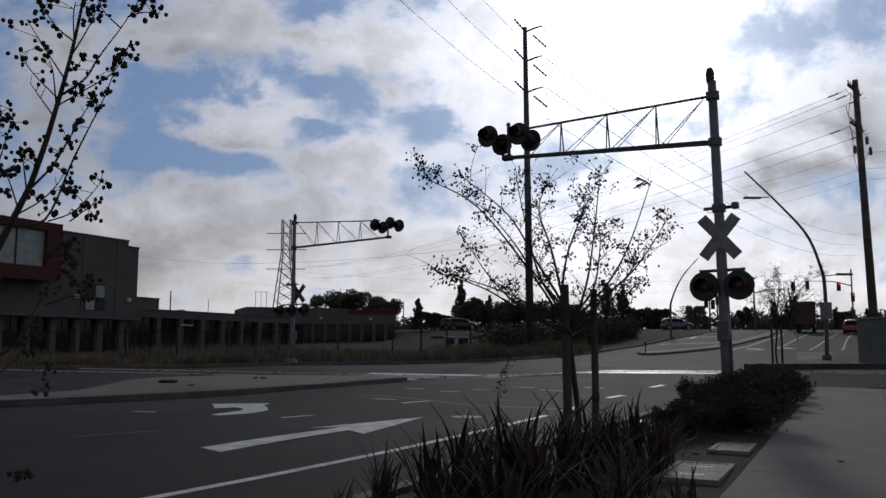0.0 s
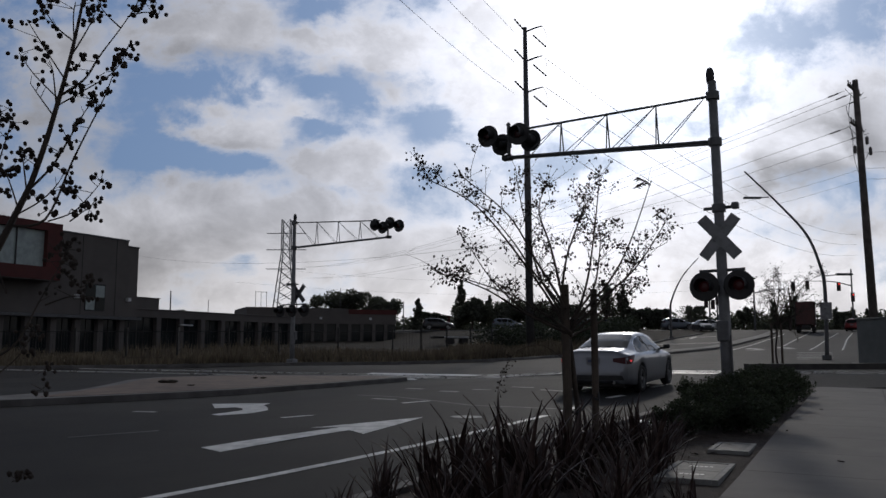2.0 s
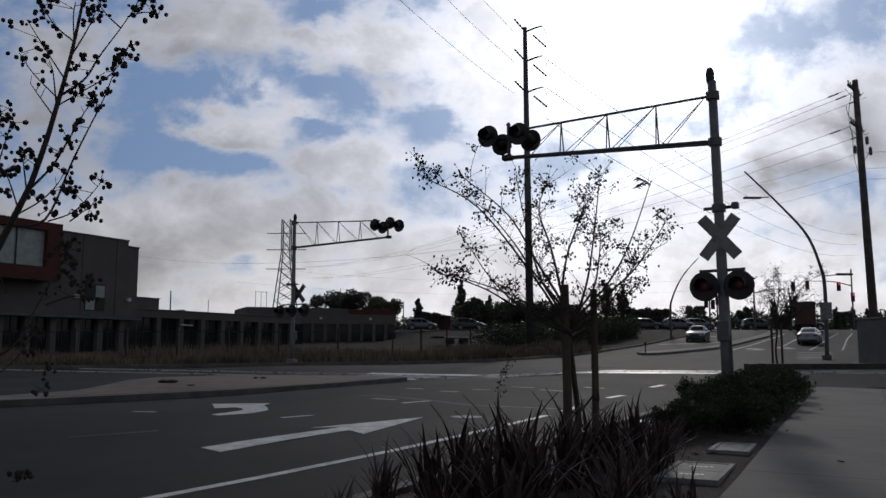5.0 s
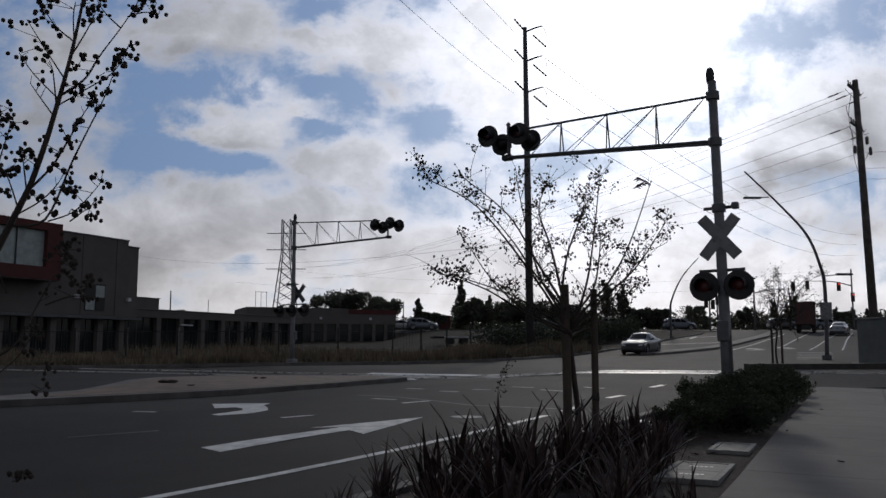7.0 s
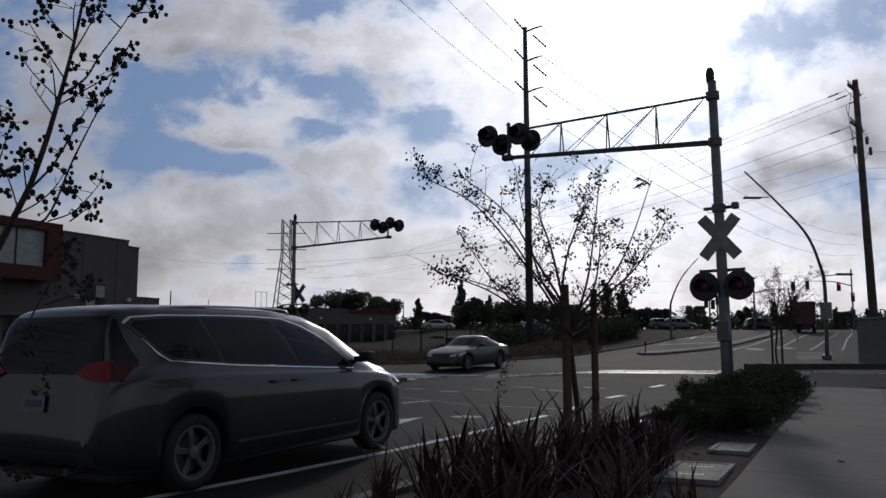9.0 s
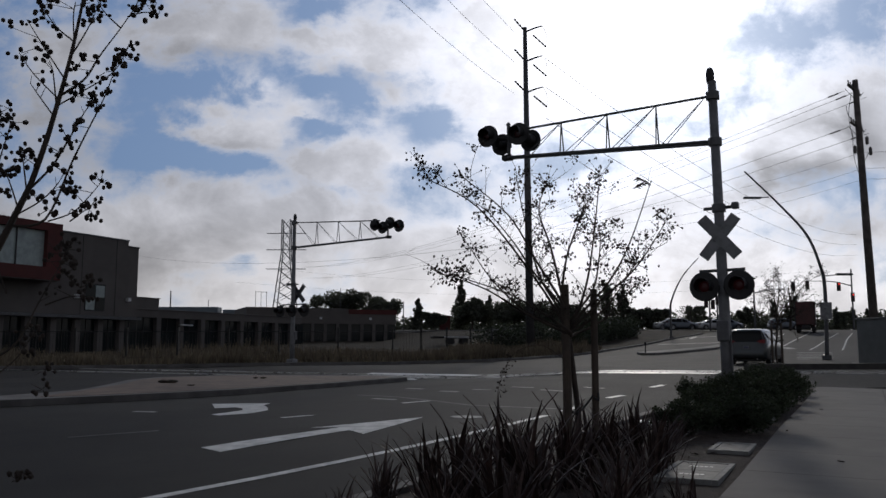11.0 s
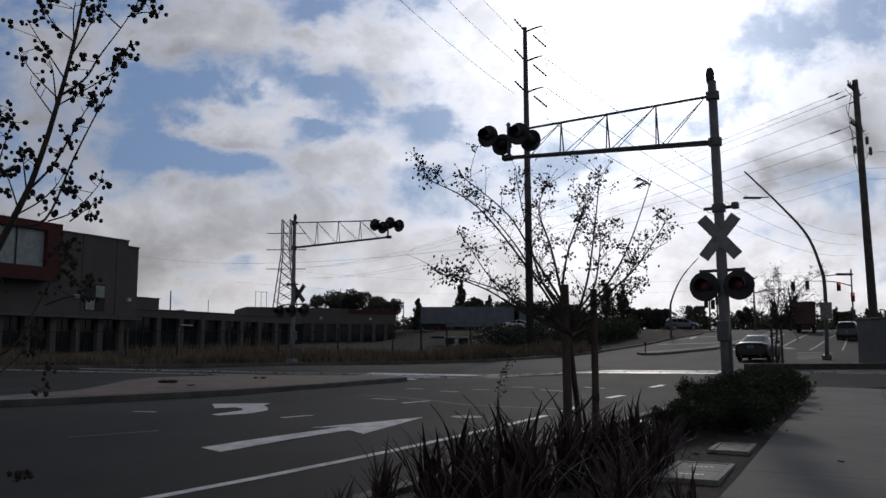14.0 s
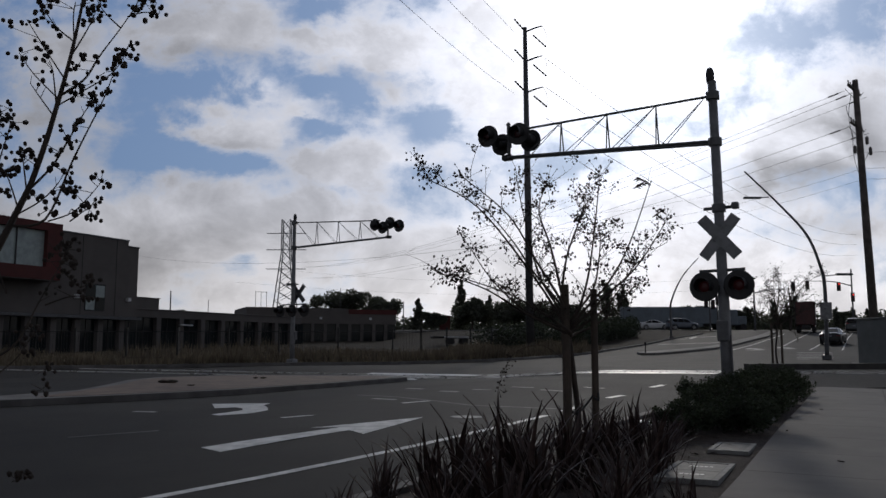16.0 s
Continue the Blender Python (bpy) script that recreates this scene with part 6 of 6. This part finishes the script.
def verge_grass():
    rng = random.Random(11)
    bm = bmesh.new()
    for i in range(15000):
        x = rng.uniform(-36, 12)
        base = float(np.interp(x, [p[0] for p in FAR_KERB], [p[1] for p in FAR_KERB]))
        y = base + .4 + 15 * rng.random() ** 1.8
        nv = noise.noise(Vector((x * .22, y * .25, 0)))
        if nv < -.12:
            continue
        h = (.34 + .85 * max(0, nv + .25)) * rng.uniform(.6, 1.3)
        z = lie(x, y) - .07
        for k in range(3):
            a = rng.uniform(0, 6.28)
            o = Vector((rng.gauss(0, .12), rng.gauss(0, .12), 0))
            d = Vector((math.cos(a), math.sin(a), 0)) * .04
            tip = o + Vector((rng.gauss(0, .16), rng.gauss(0, .16), h))
            bm.faces.new([bm.verts.new(Vector((x, y, z)) + o - d), bm.verts.new(Vector((x, y, z)) + o + d), bm.verts.new(Vector((x, y, z)) + tip)])
    tagged(part("verge_grass", bm, M["straw"]), "dry straw-coloured weeds on the verge", "grass", kind="stuff")


def limb(bm, pts, r0, r1, sides=6, n=5):
    p = curve_points(pts, n)
    m = len(p) - 1
    add_tube(bm, p, [r0 + (r1 - r0) * (i / m) ** .8 for i in range(m + 1)], sides)
    return p


def capsules(bm, at, n, spread, size, rng):
    """A loose panicle of seed capsules on thin stalks."""
    at = Vector(at)
    for _ in range(n):
        c = at + Vector((rng.gauss(0, spread), rng.gauss(0, spread), rng.gauss(0, spread * .9)))
        r = bmesh.ops.create_icosphere(bm, subdivisions=1, radius=size * rng.uniform(.7, 1.25))
        st = (rng.uniform(.8, 1.25), rng.uniform(.8, 1.2), rng.uniform(.9, 1.4))
        for v in r["verts"]:
            v.co = Vector((v.co.x * st[0], v.co.y * st[1], v.co.z * st[2])) + c
        if rng.random() < .6:
            add_tube(bm, [at + (c - at) * .1, c], size * .16, 3, cap=False)


def staked_tree():
    """Young multi-stemmed tree, bare but for its seed heads, between two stakes."""
    rng = random.Random(21)
    x, y = 1.30, 8.55
    t = thing("young_tree", pose(x, y, lie(x, y) + .1), "young bare crape myrtle with dry seed heads between stakes", "tree")
    k = 8.55 / 1474
    trunk = bmesh.new()
    limb(trunk, [(.02, 0, 0), (.07, .02, .5), (.03, 0, .95), (-.02, 0, 1.42)], .034, .026, 8)
    part("trunk", trunk, M["bark"], t, smooth=True)
    # limbs by where they bend and end: across, up (in steps of 1/172 m from the fork)
    stems = [[(-18, 22), (-70, 100), (-165, 215), (-255, 262)], [(-12, 42), (-60, 120), (-110, 200), (-186, 262)], [(-12, 42), (-62, 107), (-95, 160), (-144, 222)],
             [(-6, 5), (-72, 37), (-132, 95), (-172, 158)], [(-4, -5), (-82, 32), (-150, 72), (-226, 98)], [(-17, 42), (-48, 102), (-70, 200), (-84, 288)],
             [(-12, 60), (-30, 150), (-50, 220), (-34, 270)], [(-12, 60), (-2, 132), (20, 192), (31, 215)], [(8, 22), (28, 92), (40, 182), (48, 270)],
             [(8, 22), (60, 82), (95, 150), (130, 255)], [(8, 12), (58, 62), (108, 110), (156, 185)], [(8, 2), (58, 35), (98, 80), (126, 125)],
             [(8, -5), (58, 17), (98, 52), (141, 92)], [(2, 22), (38, 72), (48, 122), (51, 168)], [(-4, 0), (-52, 30), (-112, 62), (-205, 92)]]
    z0 = 1.42
    wood, heads = bmesh.new(), bmesh.new()
    for i, st in enumerate(stems):
        dep = rng.uniform(-.55, .55)
        pts = [(-.02, 0, z0 - .03)] + [(a * k, dep * (j + 1) / 4, z0 + b * k) for j, (a, b) in enumerate(st)]
        line = limb(wood, pts, .0205, .004, 6, 6)
        n = len(line)
        for _ in range(3 if i == 9 else 13):
            q = line[rng.randrange(n // 3, n)]
            d = (line[-1] - line[n // 2]).normalized()
            side = Vector((rng.gauss(0, .7), rng.gauss(0, .7), rng.uniform(.1, .9))).normalized()
            ln = rng.uniform(.12, .42)
            e = q + (d * .5 + side).normalized() * ln
            mid = q.lerp(e, .5) + Vector((rng.gauss(0, .03), rng.gauss(0, .03), rng.gauss(0, .02)))
            tw = limb(wood, [q, mid, e], .0042, .0014, 4, 3)
            if rng.random() < .62:
                capsules(heads, e, rng.randint(7, 14), .038, .0105, rng)
            for _ in range(2):
                f = tw[rng.randrange(1, len(tw))]
                h = f + Vector((rng.gauss(0, .09), rng.gauss(0, .09), rng.uniform(0, .13)))
                add_tube(wood, [f, h], [.0018, .0009], 3, cap=False)
                if rng.random() < .35:
                    capsules(heads, h, rng.randint(2, 5), .02, .008, rng)
        if i == 9:
            continue
        capsules(heads, line[-1], rng.randint(26, 36), .07, .0115, rng)
        capsules(heads, line[-3] + Vector((rng.gauss(0, .06), 0, rng.gauss(0, .05))), rng.randint(10, 16), .05, .011, rng)
    # a low sprig that droops towards the road
    line = limb(wood, [(-0.049, -0.05, 1.121), (-0.292, -0.05, 1.28), (-0.55, -0.05, 1.223), (-0.678, -0.05, 1.036), (-0.742, -0.05, 0.85)], .004, .0012, 5, 5)
    for q in line[-9:]:
        capsules(heads, q, rng.randint(2, 5), .03, .009, rng)
    part("branchwork", wood, M["bark"], t)
    part("seed_foliage", heads, M["capsule"], t, "dry brown seed capsules")
    # a few curled leaves left at two tips
    bm = bmesh.new()
    for a, b in ((131, 258), (168, 212)):
        for _ in range(7 if a < 150 else 3):
            c = Vector((a * k + rng.gauss(0, .03), rng.gauss(0, .03), z0 + b * k + rng.gauss(.02, .035)))
            pts = [c + Vector((s * .045, rng.gauss(0, .008), -.03 * abs(s) ** 2 + .012 * rng.random())) for s in (-1, 0, 1)]
            add_tube(bm, pts, [.004, .014, .004], 5)
    part("last_leaves", bm, M["capsule"], t)
    for dx, dy, h, r in ((-.045, -.05, 1.9, .045), (.245, .06, 1.86, .036)):
        xx, yy = x + dx, y + dy
        tagged(part("tree_stake", tube([(0, 0, -.1), (.005, 0, h * .5), (0, 0, h)], [r, r * 1.03, r], 12), M["stake"], at=pose(xx, yy, lie(xx, yy) + .1, 0, rng.uniform(-.6, .6), 0)), "round brown timber tree stake", "stake", "tree stakes")
    far = copy_thing(t, Matrix.Translation((14.85, 37.2, lie(14.85, 37.2))) @ Matrix.Rotation(2.1, 4, "Z") @ Matrix.Scale(1.36, 4))
    tagged(far, "young bare staked tree beyond the tracks")
    for dx in (-.25, .18):
        tagged(part("tree_stake", tube([(0, 0, -.1), (0, 0, 1.95)], .05, 10), M["stake"], at=pose(14.85 + dx, 37.2, lie(14.85, 37.2))), "round brown timber tree stake", "stake", "tree stakes")
    tie = bmesh.new()
    limb(tie, [(x - .09, y - .05, .62), (x + .05, y - .06, .60), (x + .14, y + .02, .66), (x + .24, y + .05, .78)], .012, .012, 6)
    limb(tie, [(x + .24, y + .03, .74), (x + .27, y - .02, .72), (x + .28, y + .05, .8)], .011, .011, 6)
    tagged(part("tree_tie", tie, M["iron"]), "black rubber tie between tree and stakes", "tree tie")


STEM_A = [[(0.195, 2.162), (0.288, 2.227), (0.338, 2.314), (0.413, 2.424), (0.47, 2.517)], [(0.212, 2.227), (0.143, 2.336), (0.057, 2.473)], [(0.184, 2.124), (0.29, 2.184), (0.392, 2.253), (0.442, 2.349)],
          [(0.17, 2.085), (0.128, 2.158), (0.086, 2.219)], [(0.179, 2.149), (0.097, 2.249), (0.038, 2.332)], [(0.107, 1.801), (0.177, 1.885), (0.226, 1.965), (0.294, 2.098), (0.337, 2.158)],
          [(0.09, 1.675), (0.171, 1.7), (0.254, 1.906), (0.299, 2.012), (0.366, 2.167), (0.402, 2.293)], [(0.067, 1.713), (0.146, 1.763), (0.205, 1.822), (0.239, 1.885)],
          [(0.181, 1.692), (0.272, 1.721), (0.335, 1.78), (0.378, 1.83)], [(0.23, 2.371), (0.172, 2.424), (0.121, 2.49)], [(0.221, 2.371), (0.233, 2.468), (0.238, 2.526)]]
STEM_B = [[(0.216, 2.31), (0.283, 2.406), (0.305, 2.459)], [(0.107, 1.801), (0.08, 1.906), (0.074, 1.936)], [(0.082, 1.738), (0.026, 1.847), (0.003, 1.872)], [(0.048, 1.428), (-0.023, 1.634), (-0.022, 1.885), (-0.011, 2.098)],
          [(-0.018, 1.885), (0.011, 2.012), (0.025, 2.066)], [(0.413, 2.424), (0.36, 2.481), (0.332, 2.526)], [(0.437, 2.468), (0.487, 2.481), (0.525, 2.477)],
          [(-0.002, 1.186), (0.095, 1.246), (0.168, 1.387), (0.246, 1.531), (0.26, 1.572)], [(0.247, 1.51), (0.307, 1.459), (0.342, 1.489)], [(0.188, 1.387), (0.268, 1.418), (0.329, 1.424)],
          [(-0.013, 1.106), (0.099, 1.186), (0.155, 1.266)], [(0.18, 2.119), (0.171, 2.249), (0.162, 2.288)], [(0.262, 1.692), (0.309, 1.734), (0.325, 1.742)]]
SPRAYS = [(0.194, 1.106), (0.206, 1.146), (0.126, 0.744), (0.145, 0.758), (-0.004, 2.119), (0.013, 2.076), (-0.001, 2.012), (0.015, 1.885), (0.051, 1.906), (0.04, 1.811), (0.086, 1.916), (0.243, 1.51), (0.229, 1.572), (0.283, 1.531)]


def corner_tree():
    """A second young tree in the planting strip, close by. Its stems are given across and up, in metres."""
    rng = random.Random(33)
    x, y = -1.62, 3.0
    g = lie(x, y) + .1
    t = thing("young_tree", pose(x, y, g), "bare crape myrtle with dark seed heads", "tree")
    wood, heads = bmesh.new(), bmesh.new()

    def at(p, dep=0.0):
        return (p[0] + dep * -.5, dep, p[1] - g + dep * .25)

    bole = ((-0.295, 0.677), (-0.175, 1.067), (-0.118, 1.266), (-0.062, 1.428), (-0.01, 1.561), (0.033, 1.654), (0.066, 1.727), (0.111, 1.832), (0.158, 1.991), (0.184, 2.098), (0.209, 2.206), (0.231, 2.314), (0.25, 2.424), (0.266, 2.535), (0.277, 2.646))
    limb(wood, [(-.30, 0, -.05)] + [at(p) for p in bole], .020, .0045, 8, 5)

    def rooted(a):
        """The stem, begun on the trunk where it springs from it."""
        for (xa, za), (xb, zb) in zip(bole, bole[1:]):
            if za <= a[0][1] <= zb:
                xt = xa + (xb - xa) * (a[0][1] - za) / (zb - za)
                if abs(xt - a[0][0]) < .06:
                    return [(xt, a[0][1])] + list(a[1:])
        return a

    for i, a in enumerate(map(rooted, STEM_A + STEM_B)):
        dep = rng.uniform(-.14, .14)
        line = limb(wood, [at(p, dep * j / max(1, len(a) - 1)) for j, p in enumerate(a)], .0055 if i in (0, 5, 6, 18) else .0034, .0015, 6, 5)
        for _ in range(3):
            q = line[rng.randrange(len(line) // 2, len(line))]
            e = q + Vector((rng.gauss(0, .03), rng.gauss(0, .025), rng.uniform(-.008, .045)))
            add_tube(wood, [q, e], [.0015, .0009], 4)
            if rng.random() < .7:
                capsules(heads, e, rng.randint(2, 4), .012, .0086, rng)
        if i not in (3, 22, 10):
            capsules(heads, line[-1], rng.randint(6, 10), .022, .0086, rng)
        if len(a) > 3:
            for _ in range(6 if i in (5, 6) else 3):
                q = line[rng.randrange(len(line) // 4, len(line))]
                e = q + Vector((rng.gauss(-.01, .03), rng.gauss(0, .02), rng.gauss(.01, .02)))
                add_tube(wood, [q, e], [.0016, .001], 4)
                capsules(heads, e, rng.randint(3, 6), .017, .0088, rng)
    for p in SPRAYS:
        e = at(p, rng.uniform(-.1, .1))
        add_tube(wood, [e, (e[0] - .04, e[1], e[2] + rng.uniform(-.03, .05))], [.001, .0014], 4)
        capsules(heads, e, rng.randint(5, 9), .017, .0085, rng)
    part("branchwork", wood, M["bark"], t)
    part("seed_foliage", heads, M["capsule"], t, "dry brown seed capsules")


FLAX = []


def flax_meshes():
    rng = random.Random(4)
    for v in range(6):
        bm = bmesh.new()
        ln, w = rng.uniform(.62, .98), rng.uniform(.016, .024)
        bend = rng.uniform(.01, .17)
        n = 7
        rows = []
        for i in range(n + 1):
            s = i / n
            wid = w * (1 - .15 * (1 - s)) * (1 - max(0, s - .55) / .45) ** .8 + .0008
            a = bend * s * s * 1.9
            x, z = ln * s * math.sin(a), ln * s * math.cos(a * .8)
            rows.append([bm.verts.new((x + .006, -wid, z)), bm.verts.new((x - .004, 0, z - .003)), bm.verts.new((x + .006, wid, z))])
        for p, q in zip(rows, rows[1:]):
            for j in range(2):
                bm.faces.new((p[j], p[j + 1], q[j + 1], q[j]))
        FLAX.append(mesh_of("leaf", bm, M["flax"], True))


def flax_plant(x, y, n, size, seed):
    rng = random.Random(seed)
    p = thing("flax_plant", pose(x, y, lie(x, y) + .09), "dark bronze flax plant with stiff sword leaves", "flax plant", "flax in the planting strip")
    for i in range(n):
        o = new("leaf", FLAX[rng.randrange(len(FLAX))])
        o.parent = p
        k = rng.random()
        lean = 3 + 46 * k ** 1.6
        az = rng.uniform(0, 360)
        o.matrix_basis = pose(rng.gauss(0, .06), rng.gauss(0, .06), -.02, 0, 0, az) @ pose(0, 0, 0, 0, lean * .75, 0) @ Matrix.Scale(size * rng.uniform(.7, 1.08), 4)


def shrub(x, y, r, h, seed):
    rng = random.Random(seed)
    s = thing("shrub", pose(x, y, lie(x, y) + .09), "low dark green evergreen shrub", "shrub", "shrubs in the planting strip")
    stem, leaves = bmesh.new(), bmesh.new()
    for i in range(15):
        a, q = rng.uniform(0, 6.28), rng.random() ** .5
        e = Vector((math.cos(a) * q * r * .9, math.sin(a) * q * r * .9, h * (1.02 - .45 * q * q) * rng.uniform(.75, 1.05)))
        limb(stem, [(0, 0, 0), e * .5 + Vector((0, 0, .05)), e], .012, .003, 5, 3)
        leaf_cloud(leaves, e * .88, (r * .34, r * .34, h * .24), 190, .025, rng)
        leaf_cloud(leaves, e * .55, (r * .34, r * .34, h * .26), 90, .026, rng)
        for _ in range(5):
            t = e + Vector((rng.gauss(0, .07), rng.gauss(0, .07), rng.uniform(.0, .12)))
            add_tube(stem, [e * .9, t], [.003, .0012], 3, cap=False)
            leaf_cloud(leaves, t, (.035, .035, .05), 7, .026, rng)
    part("stem_wood", stem, M["bark"], s)
    part("foliage", leaves, M["leaf"], s)


def covers():
    """Meter boxes let into the mulch beside the pavement."""
    for (x, y, ang, w, l, split) in ((2.56, 8.62, 64, .60, 1.28, True), (3.49, 10.25, 64, .46, .90, False), (5.05, 13.6, 63, .5, 1.0, False)):
        m = thing("meter_box", pose(x, y, lie(x, y) + .1, 0, 0, ang), "concrete utility meter box with a flush lid", "meter box", "meter boxes")
        bm = bmesh.new()
        for a in ((-l / 2, l / 2, -w / 2, -w / 2 + .06), (-l / 2, l / 2, w / 2 - .06, w / 2), (-l / 2, -l / 2 + .06, -w / 2 + .06, w / 2 - .06), (l / 2 - .06, l / 2, -w / 2 + .06, w / 2 - .06)):
            add_box(bm, *a, -.1, .035, .006)
        part("frame", bm, M["cover"], m)
        if split:
            put_part("lid", m, M["cover_lid"], -l / 2 + .065, -.004, -w / 2 + .065, w / 2 - .065, -.03, .028, bevel=.004)
            put_part("lid", m, M["cover_lid"], .004, l / 2 - .065, -w / 2 + .065, w / 2 - .065, -.03, .028, bevel=.004)
            for q in (-.30, .28):
                for j in range(5):
                    put_part("raised_bar", m, M["paint_white"], q - .035, q + .035, -.12 + j * .05, -.085 + j * .05, .028, .032)
        else:
            put_part("lid", m, M["cover_lid"], -l / 2 + .065, l / 2 - .065, -w / 2 + .065, w / 2 - .065, -.03, .028, bevel=.004)


def small_things():
    rng = random.Random(8)
    # two flattened white lumps for the white spots among the leaves
    for x, y in ((2.95, 12.6), (3.25, 12.75)):
        bm = bmesh.new()
        r = bmesh.ops.create_icosphere(bm, subdivisions=3, radius=.13)
        for v in bm.verts:
            v.co *= 1 + .45 * noise.noise(v.co * 14 + Vector((x, y, 0)))
            v.co.z *= .45
        tagged(part("plastic_scrap", bm, M["litter"], at=pose(x, y, lie(x, y) + .14)), "small crumpled white lump in the planting", "litter")
    bm = bmesh.new()
    for i in range(900):
        s = rng.random()
        x, y = -1.6 + 9.8 * s + rng.uniform(-1.8, .1), .5 + 19 * s
        if x > 2.28 + (y - 7.1) * .5047 - .1:
            continue
        a = rng.uniform(0, 6.28)
        d = Vector((math.cos(a), math.sin(a), rng.uniform(-.2, .2))) * rng.uniform(.02, .05)
        e = Vector((-d.y, d.x, 0)).normalized() * .012
        c = Vector((x, y, lie(x, y) + .108))
        bm.faces.new([bm.verts.new(c - d - e), bm.verts.new(c + d - e), bm.verts.new(c + d + e + Vector((0, 0, .015))), bm.verts.new(c - d + e)])
    tagged(part("bark_chips", bm, M["stake"]), "loose bark chips and dead leaves on the mulch", "mulch", kind="stuff")
    for x, y in ((4.7, 11.6), (5.5, 13.4), (4.2, 9.0), (6.7, 15.0)):
        bm = bmesh.new()
        add_box(bm, -.035, .035, -.015, .015, 0, .012, .004, pose(0, 0, 0, 0, 8, rng.uniform(0, 90)))
        tagged(part("fallen_leaf", bm, M["capsule"], at=pose(x, y, lie(x, y) + .152)), "small brown fallen leaf on the sidewalk", "leaf")


skyline()
hedge()
verge_grass()
staked_tree()
corner_tree()
flax_meshes()
for i, (x, y, n, s) in enumerate(((.0, 5.6, 30, .78), (.42, 5.9, 32, .92), (.12, 6.7, 30, .92), (.75, 6.9, 34, 1.0), (1.30, 6.5, 28, .85), (.62, 7.7, 30, 1.0), (1.15, 7.8, 34, .95), (1.75, 7.5, 26, .75), (1.6, 8.7, 34, .95), (2.15, 8.6, 28, .8), (2.2, 9.8, 34, .85), (2.55, 10.4, 22, .5), (1.0, 5.4, 28, .7), (2.45, 9.3, 26, .55), (2.85, 10.7, 24, .5), (3.0, 11.1, 22, .45), (2.3, 10.7, 24, .42), (1.9, 9.5, 28, .75), (3.2, 11.5, 20, .42), (1.85, 6.6, 22, .5), (-.5, 6.75, 30, .66), (-.12, 7.35, 30, .74), (.28, 7.95, 28, .76), (-.72, 6.05, 24, .5), (.75, 8.7, 26, .7))):
    flax_plant(x, y, int(n * 1.25), s, 50 + i)
for i, (x, y, r, h) in enumerate(((3.4, 11.7, .55, .40), (4.2, 11.9, .5, .42), (3.9, 12.9, .6, .46), (4.7, 13.1, .5, .42), (4.6, 14.2, .62, .52), (5.5, 14.3, .5, .45), (5.2, 15.5, .65, .6), (6.1, 15.6, .6, .55), (6.0, 17.2, .7, .52), (6.8, 17.0, .6, .56), (6.9, 18.5, .7, .58), (7.7, 18.8, .5, .56), (7.4, 20.0, .65, .56), (4.9, 16.4, .5, .5), (8.1, 20.4, .5, .5))):
    shrub(x, y, r, h, 80 + i)
covers()
small_things()

# ---------------------------------------------------------------- what moves


def motions():
    for ob, rows in TRIPS:
        walk(ob, rows)


motions()
